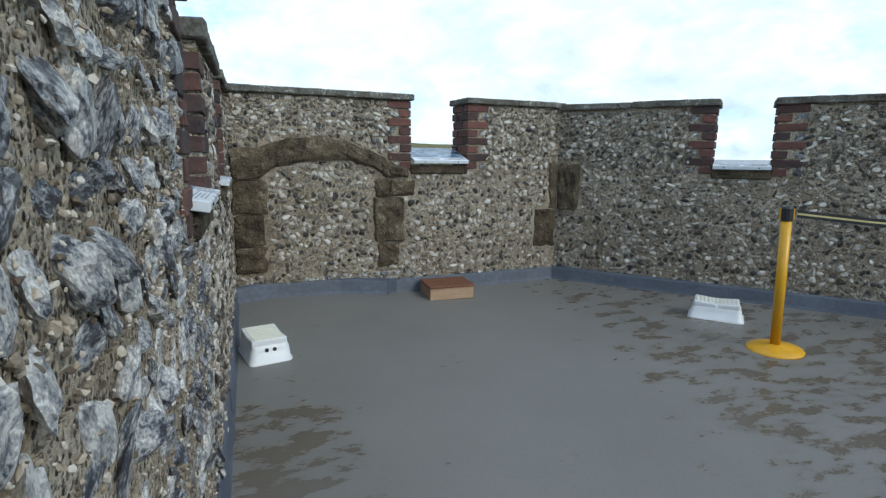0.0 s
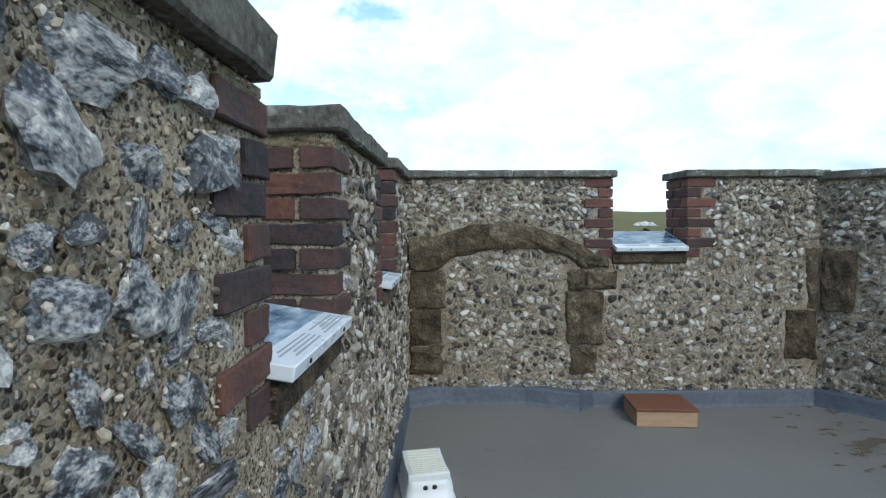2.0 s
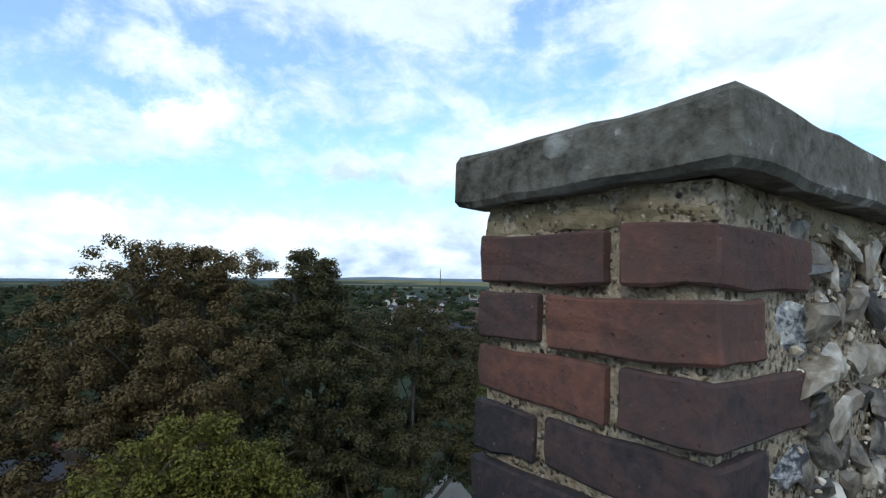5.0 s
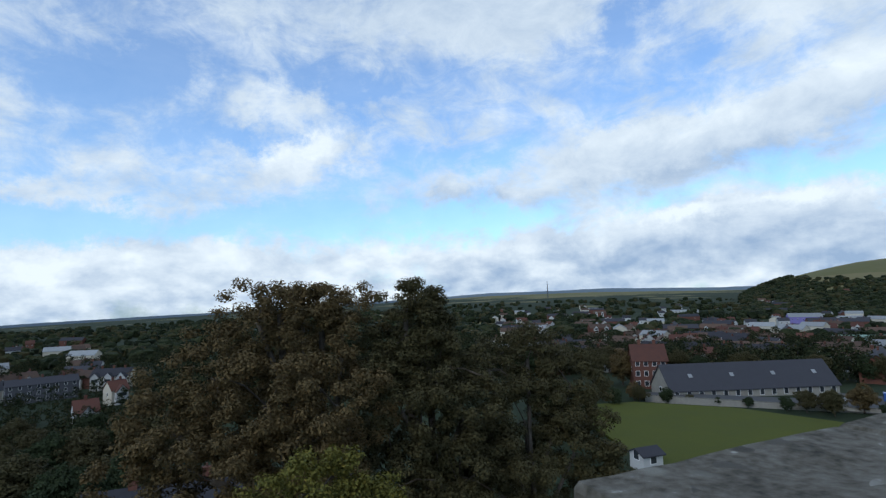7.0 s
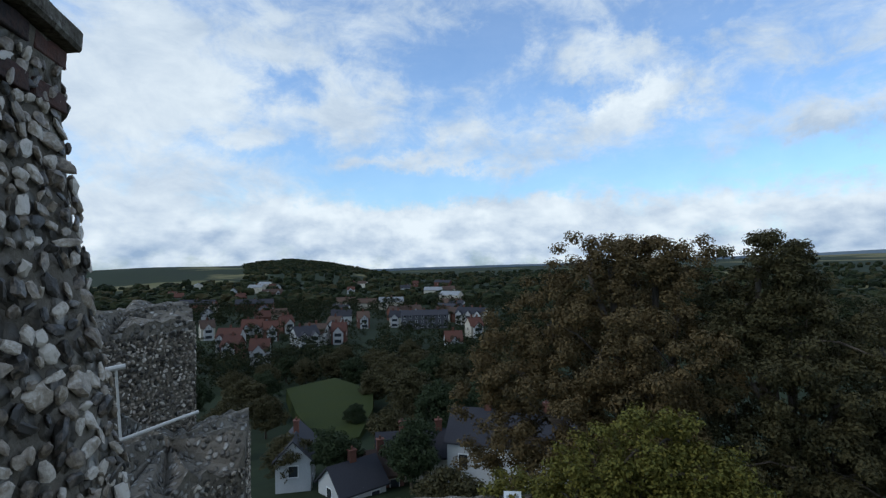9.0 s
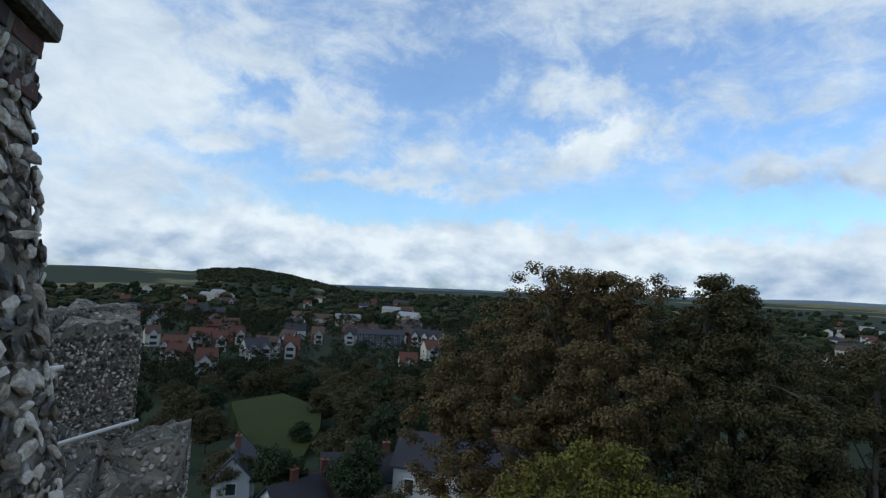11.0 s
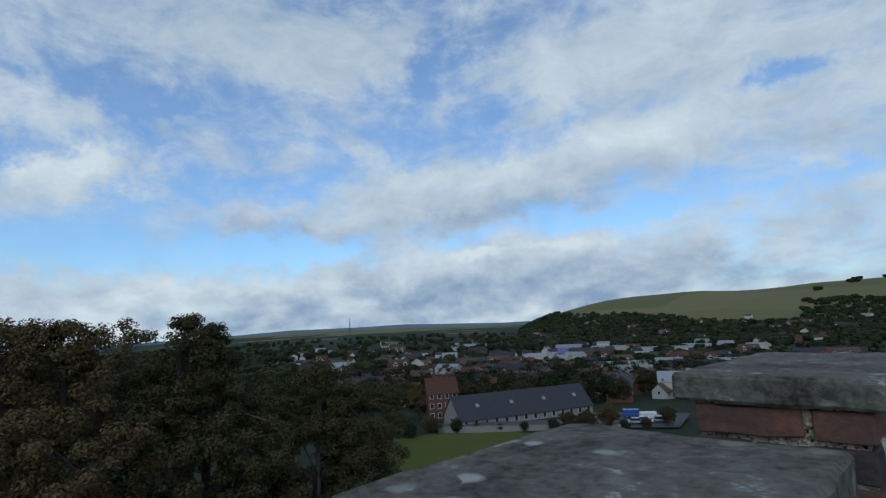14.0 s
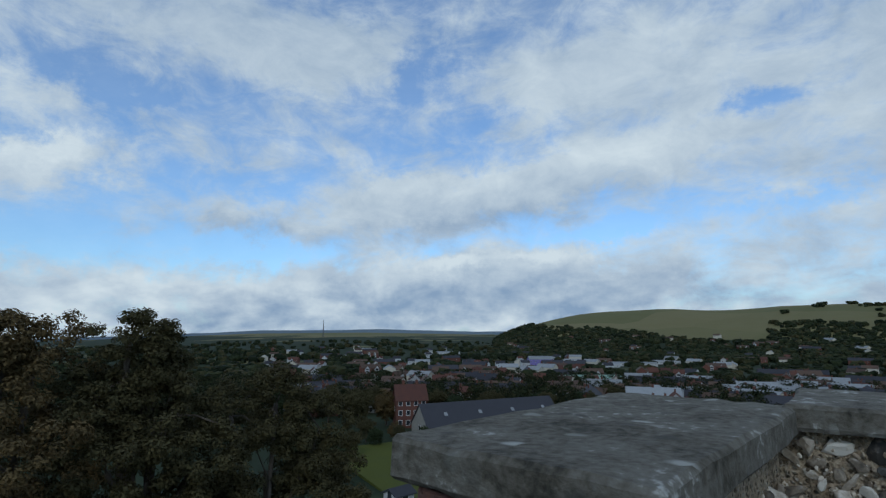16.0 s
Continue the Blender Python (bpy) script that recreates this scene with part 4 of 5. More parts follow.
M["mortar_dark"] = surf("mortar_dark", [(0.075, 0.068, 0.055), (0.15, 0.135, 0.11), (0.23, 0.21, 0.175)], 2, 35, 0.95, 0.8, depth=0.04, spec=0.2)
speckle(M["mortar_dark"], 13, [(0.02, 0.02, 0.018), (0.10, 0.093, 0.08), (0.22, 0.21, 0.19), (0.45, 0.44, 0.40)], 0.7, 1.0, 0.04)


def polar(yaw, r, z=0.0):
    return (-math.sin(radians(yaw)) * r - 0.25, math.cos(radians(yaw)) * r + 2.93, z)


turret = masonry("turret", [(-0.42, 0.9), (-0.42, 1.91), (-1.765, 1.295), (-2.7, -0.2), (-1.4, -0.7)][::-1], -8, 2.76, "flint turret beside the parapet with brick and stone top", 21, (0.035, 0.09), (0.004, 0.03))
for k in range(3):
    for s in range(3):
        x = -1.665 + s * 0.235
        piece("brick", brick_mesh(0.22, 0.108, "brick"), turret, pose(x + 0.06 * (k % 2), 1.295 + (x + 1.765) * 0.457 - 0.035, 2.74 - COURSE * k, 0, 0, 24))
tc = box(-1.815, -0.42, 0.15, 1.36, 2.78, 2.855, 0.012)
bmesh.ops.subdivide_edges(tc, edges=[e for e in tc.edges if e.calc_length() > 0.2], cuts=7, use_grid_fill=True)
for v in tc.verts:
    v.co.y += (v.co.x + 1.815) * 0.45
part("coping_stone", jitter(tc, 0.012, 9), M["coping"], turret)

# the turret's outer corner flares towards its foot
for o in [turret, *turret.children]:
    if o.name.startswith(("turret", "flint")):
        w2 = o.matrix_basis.copy()
        back = w2.inverted()
        for v in o.data.vertices:
            q = w2 @ v.co
            f = 0.16 * min(4.0, max(0.0, 2.5 - q.z)) * min(1.0, max(0.0, -0.6 - q.x))
            v.co = back @ (q + Vector((-0.42, 0.906, 0)) * f)
turret.location = (0.03, -0.04, 0)

p8 = lambda yaw, r: polar(yaw, r)[:2]
masonry("ruined_wall", [p8(139, 8.2), p8(128.2, 9.4), p8(126.0, 9.6), p8(126.4, 11.5), p8(139, 12)][::-1], -9, 1.25, "weathered flint wall of the keep with a broken top", 31, (0.035, 0.085), (0.006, 0.035), ragged=0.4)
masonry("ruined_wall", [p8(137, 5.6), p8(126, 6.6), p8(121.5, 7.0), p8(121, 8.6), p8(137, 9.5)][::-1], -9, -0.05, "lower dark flint wall with a rounded ragged top", 37, (0.035, 0.08), (0.02, 0.07), ragged=0.55)
rail = empty("gutter_pipe")
tagged(rail, "pale metal pipe along the ruined wall", "pipe")
part("pipe", tube([polar(134, 6.6, 0.06), polar(132.0, 6.7, 0.07), polar(128.5, 6.9, 0.12), polar(125.8, 7.1, 0.15)], 0.022), M["galv"], rail)
part("upright", tube([polar(132.4, 6.7, 0.05), polar(132.8, 6.7, 0.88)], 0.014), M["galv"], rail)
part("bracket", tube([polar(133.6, 6.7, 0.84), polar(132.0, 6.7, 0.86)], 0.03), M["galv"], rail)
cw = masonry("curtain_wall", [p8(108, 17.0), p8(92, 17.5), p8(91, 18.2), p8(108, 17.8)][::-1], -16, -6.05, "low flint curtain wall on the mound", 41, (0.1, 0.2), (0.03, 0.08), ragged=0.1)
sign = empty("wall_sign", Matrix.Translation(polar(93.1, 17.1, -5.75)) @ pose(0, 0, 0, 60, 0, 95))
tagged(sign, "small white information board on the curtain wall", "sign")
part("board", box(-0.28, 0.28, -0.18, 0.18, 0, 0.03, 0.004), M["panel_white"], sign)
part("print", box(-0.2, 0.2, -0.1, 0.05, 0.03, 0.034), M["print_grey"], sign)
part("leg", box(-0.03, 0.03, -0.2, -0.14, -0.3, 0.0), M["galv"], sign)

# ---- ground ----
def ramp1(x, pts):
    for (a, fa), (b, fb) in zip(pts, pts[1:]):
        if x <= b:
            t = min(1, max(0, (x - a) / (b - a)))
            return fa + (fb - fa) * t
    return pts[-1][1]


NEAR = [(0, -15), (16, -15.5), (40, -21), (70, -23.5), (150, -24.5), (260, -31), (450, -39), (800, -46)]
WEST = [(0, -15), (16, -15.5), (40, -21.5), (62, -24.5), (85, -28), (130, -32.5), (200, -36.5), (270, -38), (450, -42), (800, -46)]
SKYLINE = [(-180, -0.6), (-60, -0.3), (26, -0.2), (38, -0.15), (50, 0.05), (61, -0.05), (75, -0.6), (90, -1.1), (106, -1.5), (150, -1.1), (180, -0.6)]
HILLS = [(-180, 0.2), (-60, -0.3), (-49, -0.15), (-35, 0.8), (-25, 1.2), (-19, 1.25), (-10, 1.9), (-2.6, 2.35), (2, 2.42), (8.7, 2.5), (11.5, 2.3), (14.2, 2.22), (18.5, 2.45), (24.2, 2.2), (27.5, 1.85), (30.3, 1.3), (33, 0.7), (35, 0.0), (37, -1.2), (101, -2.2),
         (105, -1.9), (108, -1.4), (112.5, -0.55), (116.3, -0.2), (119.5, -0.4), (121.5, -0.66), (128.5, -0.7), (135, -0.95), (150, -0.3), (180, 0.6)]
RIDGE = [(26, 0.2), (38, 0.12), (48, 0.38), (60, 0.24), (64, 0.05), (75, -0.4), (90, -0.9), (106, -1.25), (112, -1.4)]


def ground_z(x, y):
    r = math.hypot(x + 0.25, y - 2.93)
    yaw = math.degrees(math.atan2(-(x + 0.25), y - 2.93))
    if r < 800:
        z = ramp1(r, NEAR)
        west_side = min(1, max(0, (yaw - 84) / 14)) * min(1, max(0, (150 - yaw) / 20))
        z += (ramp1(r, WEST) - z) * west_side
    else:
        far = 1.95 + 4900 * math.tan(radians(ramp1(yaw, SKYLINE)))
        z = -46 + (far + 46) * ((r - 800) / 4100)
    el = ramp1(yaw, HILLS)
    if r > 900:
        crest = 1.95 + 2100 * math.tan(radians(el)) - 3
        s = min(1, max(0, (r - 950) / 1150))
        s = s * s * (3 - 2 * s)
        hill = -50 + (crest + 50) * s - max(0, r - 2100) * 0.03
        z = max(z, hill + 5 * noise.noise(Vector((x, y, 0)) / 260) * s)
    return z + 0.5 * noise.noise(Vector((x, y, 0)) / 40) * min(1, r / 100)


rings = [0.1, 8, 16, 24, 34, 46, 60, 76, 94, 114, 136, 160, 190, 225, 265, 310, 365, 430, 510, 600, 700, 820, 950, 1080, 1210, 1340, 1480, 1620, 1760, 1900, 2050, 2200, 2400, 2700, 3100, 3600, 4200, 4900]
AN = 240
gv, gf = [], []
for r in rings:
    for k in range(AN):
        x, y, _ = polar(360 * k / AN - 180, r)
        gv.append((x, y, ground_z(x, y)))
for j in range(len(rings) - 1):
    for k in range(AN):
        gf.append((j * AN + k, (j + 1) * AN + k, (j + 1) * AN + (k + 1) % AN, j * AN + (k + 1) % AN))


def ground_material():
    """Downland grass, hedged fields and woodland, blended by large noise; woods keep to the lower slopes."""
    m = surf("countryside", [(0.014, 0.020, 0.011), (0.022, 0.032, 0.016), (0.038, 0.048, 0.022)], 0.02, 0.25, 0.95, 0.0, spec=0.1)
    t = m.node_tree
    p = t.nodes["Principled BSDF"]
    old = p.inputs["Base Color"].links[0].from_socket
    geo = t.nodes.new("ShaderNodeNewGeometry")
    n = t.nodes.new("ShaderNodeTexNoise")
    n.inputs["Scale"].default_value, n.inputs["Detail"].default_value = 0.0035, 5
    t.links.new(geo.outputs["Position"], n.inputs["Vector"])
    sep = t.nodes.new("ShaderNodeSeparateXYZ")
    t.links.new(geo.outputs["Position"], sep.inputs[0])
    z = t.nodes.new("ShaderNodeMapRange")
    t.links.new(sep.outputs[2], z.inputs[0])
    z.inputs[1].default_value, z.inputs[2].default_value = -24.0, -6.0
    s = t.nodes.new("ShaderNodeMath")
    s.operation = "MULTIPLY_ADD"
    t.links.new(z.outputs[0], s.inputs[0])
    s.inputs[1].default_value = 0.42
    t.links.new(n.outputs[0], s.inputs[2])
    f = t.nodes.new("ShaderNodeMapRange")
    t.links.new(s.outputs[0], f.inputs[0])
    f.inputs[1].default_value, f.inputs[2].default_value = 0.60, 0.64
    v = t.nodes.new("ShaderNodeTexVoronoi")
    v.inputs["Scale"].default_value = 0.004
    t.links.new(geo.outputs["Position"], v.inputs["Vector"])
    cr = t.nodes.new("ShaderNodeValToRGB")
    cr.color_ramp.elements[0].color = (0.118, 0.114, 0.048, 1)
    cr.color_ramp.elements[1].color = (0.165, 0.143, 0.068, 1)
    sc = t.nodes.new("ShaderNodeSeparateColor")
    t.links.new(v.outputs["Color"], sc.inputs[0])
    t.links.new(sc.outputs[0], cr.inputs[0])
    mx = t.nodes.new("ShaderNodeMixRGB")
    t.links.new(f.outputs[0], mx.inputs[0])
    t.links.new(old, mx.inputs[1])
    t.links.new(cr.outputs[0], mx.inputs[2])
    t.links.new(mx.outputs[0], p.inputs["Base Color"])
    return m


M["ground"] = ground_material()
ground = raw("ground", gv, gf, M["ground"], smooth=True)
tagged(ground, "wooded valley floor rising to grassy chalk hills", "ground", kind="structure")

M["lawn"] = surf("lawn", [(0.056, 0.064, 0.013), (0.070, 0.079, 0.016), (0.086, 0.093, 0.021)], 0.15, 3, 0.95, 0.2, depth=0.05, spec=0.1)
M["meadow"] = surf("meadow", [(0.024, 0.034, 0.009), (0.032, 0.042, 0.011), (0.042, 0.050, 0.014)], 0.2, 3, 0.95, 0.2, depth=0.05, spec=0.1)


def lawn(name, pts, label):
    vs = [Vector((x, y, ground_z(x, y) + 0.35)) for x, y in pts]
    c = sum(vs, Vector()) / len(vs)
    c.z = max(v.z for v in vs)
    bm = bmesh.new()
    ring = [bm.verts.new((v.x, v.y, c.z)) for v in vs]
    low = [bm.verts.new((v.x, v.y, c.z - 3)) for v in vs]
    bm.faces.new(ring)
    for k in range(len(vs)):
        bm.faces.new((low[k], low[(k + 1) % len(vs)], ring[(k + 1) % len(vs)], ring[k]))
    ob = part(name, bm, M[name])
    tagged(ob, label, "lawn", kind="structure")


lawn("lawn", [p8(54, 118), p8(50, 106), p8(47, 92), p8(43, 80), p8(36, 76), p8(27, 84), p8(25, 112), p8(29, 124), p8(37, 130), p8(46, 131), p8(51, 126)], "mown green bowling lawn below the castle")
lawn("meadow", [p8(117.0, 124), p8(116, 104), p8(113, 84), p8(109.5, 88), p8(108.0, 104), p8(108, 118), p8(112, 132)], "dark green meadow among the trees")

# old chalk pit in the northern hillside
M["chalk"] = surf("chalk", [(0.34, 0.33, 0.30), (0.60, 0.59, 0.56), (0.74, 0.73, 0.70)], 0.05, 0.5, 0.95, 0.4, depth=0.6)
cv, cf = [], []
for i in range(25):
    for j in range(9):
        yaw0 = -18.4 - 3.6 * i / 24
        top0 = 0.25 - 1.5 * abs(i / 24 - 0.35) ** 1.3 + 0.25 * noise.noise(Vector((i * 0.35, 2.2, 0)))
        el0 = -1.6 + max(0.1, top0 + 1.6) * j / 8
        r0 = 1500 + 22 * j / 8 + 9 * noise.noise(Vector((i * 0.5, j * 0.6, 0)))
        x, y, _ = polar(yaw0, r0)
        cv.append((x, y, 1.95 + r0 * math.tan(radians(el0))))
for i in range(24):
    for j in range(8):
        k = i * 9 + j
        cf.append((k, k + 9, k + 10, k + 1))
tagged(raw("chalk_cliff", cv, cf, M["chalk"]), "white chalk face of an old pit in the hillside", "cliff", kind="structure")

# ---- trees ----
M["bark"] = surf("bark", [(0.03, 0.024, 0.018), (0.07, 0.055, 0.04), (0.11, 0.09, 0.07)], 3, 20, 0.95, 0.6, depth=0.03, stretch=(1, 1, 0.3))
LEAF = {
    "brown": [(0.039, 0.031, 0.014), (0.074, 0.054, 0.022), (0.110, 0.074, 0.029), (0.145, 0.088, 0.034)],
    "dark": [(0.022, 0.021, 0.010), (0.043, 0.039, 0.015), (0.064, 0.054, 0.021), (0.088, 0.068, 0.027)],
    "yellow": [(0.046, 0.050, 0.011), (0.082, 0.082, 0.015), (0.125, 0.108, 0.019), (0.16, 0.125, 0.024)],
    "green": [(0.014, 0.022, 0.009), (0.026, 0.038, 0.014), (0.044, 0.056, 0.021)],
}
for k, cols in LEAF.items():
    M["leaf_" + k] = surf("leaf_" + k, cols, 0.55, 3, 0.75, 0, "island", 0.11, stops=(0.3, 0.72), spec=0.2)


def leaf_cloud(rnd, clumps, leaves, size, spread):
    """Many small bent leaves about clump centres. Returns vertices and faces."""
    g = np.random.default_rng(rnd.randrange(1 << 30))
    c = np.repeat(np.array(clumps), leaves, axis=0)
    n = len(c)
    off = g.normal(size=(n, 3))
    off /= np.linalg.norm(off, axis=1)[:, None] + 1e-9
    c = c + off * (g.random((n, 1)) ** 0.45) * spread * np.array([1, 1, 0.7])
    nrm = off * 0.9 + g.normal(size=(n, 3)) * 0.38 + np.array([0, 0, 0.55])
    nrm /= np.linalg.norm(nrm, axis=1)[:, None]
    a = np.cross(nrm, g.normal(size=(n, 3)))
    a /= np.linalg.norm(a, axis=1)[:, None] + 1e-9
    b = np.cross(nrm, a)
    s = (size * (0.6 + 0.8 * g.random((n, 1))))
    v = np.stack([c - a * s, c + b * s * 0.55 + nrm * s * 0.2, c + a * s, c - b * s * 0.55 + nrm * s * 0.2], 1).reshape(-1, 3)
    f = np.arange(n * 4).reshape(-1, 4)
    return v, f


def tree(name, base, blobs, leaf, label, seed, clumps=420, leaves=46, size=0.17, spread=0.75, trunk_r=0.45, group="", few=False):
    """A trunk with limbs into a crown made of overlapping lobes (x, y, z, rx, rz) in metres from the base."""
    rnd = random.Random(seed)
    t = empty(name, Matrix.Translation(base))
    tagged(t, label, "tree", group)
    cz = sum(b[2] for b in blobs) / len(blobs)
    fork = Vector((0, 0, cz * 0.55))
    wood = tube([(0, 0, -1.0), (0.1, 0, cz * 0.2), (0.05, 0.1, cz * 0.4), fork], trunk_r, 9)
    for k, v in enumerate(wood.verts):
        v.co.x *= 1 - 0.35 * max(0, v.co.z) / max(0.1, fork.z)
        v.co.y *= 1 - 0.35 * max(0, v.co.z) / max(0.1, fork.z)
    part("trunk", wood, M["bark"], t, smooth=True)
    pts = []
    vol = [b[3] ** 2 * b[4] for b in blobs]
    for _ in range(clumps):
        x, y, z, rx, rz = rnd.choices(blobs, [v ** 0.67 for v in vol])[0]
        d = Vector((rnd.gauss(0, 1), rnd.gauss(0, 1), rnd.gauss(0.25, 1))).normalized()
        k = rnd.uniform(0.6, 1.04) * (1 + 0.22 * noise.noise(d * 2.5 + Vector((seed, 0, 0))))
        pts.append((x + d.x * rx * k, y + d.y * rx * k, z + d.z * rz * k))
    for b in (blobs[:3] if few else blobs):
        tip = Vector(b[:3])
        mid = fork.lerp(tip, 0.5) + Vector((rnd.uniform(-0.6, 0.6), rnd.uniform(-0.6, 0.6), 0.4))
        part("limb", tube([fork - Vector((0, 0, 0.6)), mid, tip], trunk_r * 0.28, 6), M["bark"], t, smooth=True)
        twigs = []
        if few:
            continue
        for q in rnd.sample(pts, min(9, len(pts))):
            q = Vector(q)
            if (q - tip).length < max(b[3], b[4]) * 1.3:
                twigs.append(tube([tip.lerp(q, 0.0), tip.lerp(q, 0.55) + Vector((0, 0, 0.25)), q], 0.045, 5))
        if twigs:
            tagged(part("branch_spray", join(*twigs), M["bark"], t), kind="stuff")
    v, f = leaf_cloud(rnd, pts, leaves, size, spread)
    crown = raw("crown", v.tolist(), f.tolist(), M["leaf_" + leaf], t)
    return t


def lobes(rnd, n, rx, z0, z1, rr):
    out = []
    for k in range(n):
        a = math.tau * k / n + rnd.uniform(-0.4, 0.4)
        q = rnd.uniform(0.45, 0.75)
        out.append((math.cos(a) * rx * q, math.sin(a) * rx * q, rnd.uniform(z0, z1), rr * rnd.uniform(0.8, 1.15), rr * rnd.uniform(0.7, 1.0)))
    return out


def gz(yaw, r):
    x, y, _ = polar(yaw, r)
    return (x, y, ground_z(x, y))


rt = random.Random(77)
R1 = 30.0
side = lambda yaw, r, yaw0: tuple(np.subtract(polar(yaw, r)[:2], polar(yaw0, R1)[:2]))


def lobe(yaw, r, el, rx, rz, yaw0):
    """A crown lobe whose top stands at an elevation seen from the battlement."""
    dx0, dy0 = side(yaw, r, yaw0)
    return (dx0, dy0, 1.95 + r * math.tan(radians(el)) - rz - ground_z(*polar(yaw0, R1)[:2]), rx, rz)


tree("tree", gz(80, R1), [lobe(84.8, 29, 2.3, 2.3, 2.0, 80), lobe(80.5, 30, 2.1, 2.4, 2.2, 80), lobe(82.6, 29.5, 2.0, 1.5, 1.6, 80), lobe(78.4, 29.5, 2.2, 1.5, 1.6, 80), lobe(76.2, 30, 2.3, 2.3, 2.0, 80), lobe(89.0, 29, -2.0, 2.2, 2.6, 80), lobe(84, 27, -4, 3.2, 3.0, 80),
     lobe(77, 26.5, -4.5, 3.2, 3.0, 80), lobe(93.0, 28, -5.6, 2.3, 3.0, 80), lobe(89, 26, -10, 3.2, 3.2, 80), lobe(81, 25, -10, 3.6, 3.0, 80), lobe(95.5, 28, -12, 2.4, 3.0, 80), lobe(87, 25.5, -17, 3.5, 3, 80), lobe(79, 24.5, -17, 3.5, 3, 80), lobe(80, 31, -2, 4.5, 4.5, 80)],
     "brown", "large horse chestnut with rusty autumn leaves below the tower", 3, 860, 170, 0.082, 0.56, 0.6)
tree("tree", gz(67, R1), [lobe(69.4, 30, 2.9, 1.7, 1.8, 67), lobe(67.4, 30, 2.4, 1.5, 1.8, 67), lobe(68.4, 30, 0.6, 2.4, 2.4, 67), lobe(67.2, 31, 1.0, 1.7, 2.2, 67), lobe(71.5, 30, -0.8, 1.8, 2.4, 67), lobe(66, 30, -2.6, 2.4, 2.6, 67), lobe(70, 28, -6, 3.0, 3.0, 67), lobe(63.5, 29, -7, 3.0, 3.0, 67),
     lobe(71, 27, -13, 3.2, 3.2, 67), lobe(64, 28, -13.5, 3.2, 3, 67), lobe(67, 30, -4, 4.0, 4.5, 67), lobe(59, 29, -15, 3.0, 3.0, 67), lobe(66, 27, -18, 3.5, 3, 67)],
     "dark", "tall dark green tree below the tower", 5, 680, 165, 0.082, 0.56, 0.5)
tree("tree", gz(56, R1), [lobe(60.5, 34, -4.2, 2.0, 2.2, 56), lobe(56.4, 35, -3.3, 2.3, 2.2, 56), lobe(52.0, 35, -5.6, 2.2, 2.4, 56), lobe(57, 33, -8, 3.2, 3, 56), lobe(52, 34, -11, 3.0, 3.2, 56), lobe(60, 32, -13, 3, 3, 56), lobe(48.8, 34, -15.2, 1.7, 2.4, 56)],
     "dark", "dark green tree beside the bowling lawn", 8, 480, 150, 0.088, 0.58, 0.45)
YR = 17.0
R1 = YR
tree("tree", gz(79, YR), [lobe(79, 17, -14.4, 1.5, 1.5, 79), lobe(84, 17, -17.5, 1.5, 1.5, 79), lobe(74, 17, -17.2, 1.5, 1.5, 79), lobe(86.5, 17.5, -20.5, 1.3, 1.4, 79), lobe(71, 17, -19.5, 1.3, 1.4, 79), lobe(79, 16.5, -20, 2.2, 1.8, 79), lobe(92, 18.5, -21.5, 1.5, 1.2, 79)],
     "yellow", "small tree with yellow-green autumn leaves on the mound", 11, 460, 80, 0.065, 0.36, 0.22)

# bushes and small trees round the mound, the lawns and the near houses
spots = [(100, 44, "dark", 7), (104, 60, "green", 8), (108, 118, "dark", 9), (104, 96, "dark", 11), (101, 84, "green", 10), (106, 70, "dark", 8), (112, 62, "green", 7), (117, 64, "dark", 6.5),
         (112, 150, "dark", 10), (119, 126, "green", 9), (121, 110, "dark", 10), (123, 84, "dark", 9), (119, 140, "dark", 9), (126, 120, "green", 10), (99, 120, "dark", 12), (96, 140, "green", 11), (103, 150, "dark", 10), (106, 128, "dark", 11), (102, 122, "green", 11), (105, 112, "dark", 10), (99, 98, "dark", 10), (96, 88, "green", 10), (107, 140, "dark", 11), (110, 142, "green", 9), (115, 146, "dark", 9), (122, 130, "dark", 9), (100, 140, "dark", 10), (114, 76, "green", 5), (119, 96, "dark", 8), (94, 110, "dark", 12), (91, 120, "green", 12), (108, 160, "dark", 9), (117, 160, "green", 8), (104, 172, "dark", 10), (111, 176, "dark", 9), (99, 165, "green", 10),
         (58, 60, "dark", 6), (52, 92, "dark", 7), (55, 110, "green", 8), (49, 136, "dark", 6), (46, 138, "brown", 5),
         (33, 134, "green", 3.5), (36, 136, "green", 2.6), (30, 136, "dark", 4), (27.5, 138, "brown", 6.5), (40, 172, "green", 9), (36, 185, "dark", 10), (31, 195, "green", 9), (47, 165, "brown", 11), (50, 160, "dark", 11),
         (53, 175, "dark", 12), (57, 180, "green", 12), (45.5, 136, "dark", 4.5), (43, 137, "green", 4), (41, 138, "dark", 2.5), (38.5, 137, "green", 2.2), (31.5, 134, "dark", 5), (29.5, 132, "dark", 5.5), (26, 134, "green", 3), (24, 135, "dark", 3.5), (48, 128, "green", 5), (50.5, 118, "dark", 6), (52, 100, "green", 6), (22, 142, "dark", 5), (18, 140, "brown", 6), (15, 150, "dark", 7), (44, 190, "green", 10), (26, 205, "dark", 9), (110, 96, "green", 5)]
ex = random.Random(31)
for _ in range(70):
    y0 = ex.uniform(14, 62)
    r0 = ex.uniform(168, 300)
    if not (29 < y0 < 46 and r0 < 178) and not (16 < y0 < 25 and r0 < 240):
        spots.append((y0, r0, ex.choice(("dark", "green", "dark", "brown")), ex.uniform(6, 11)))
protos = {}
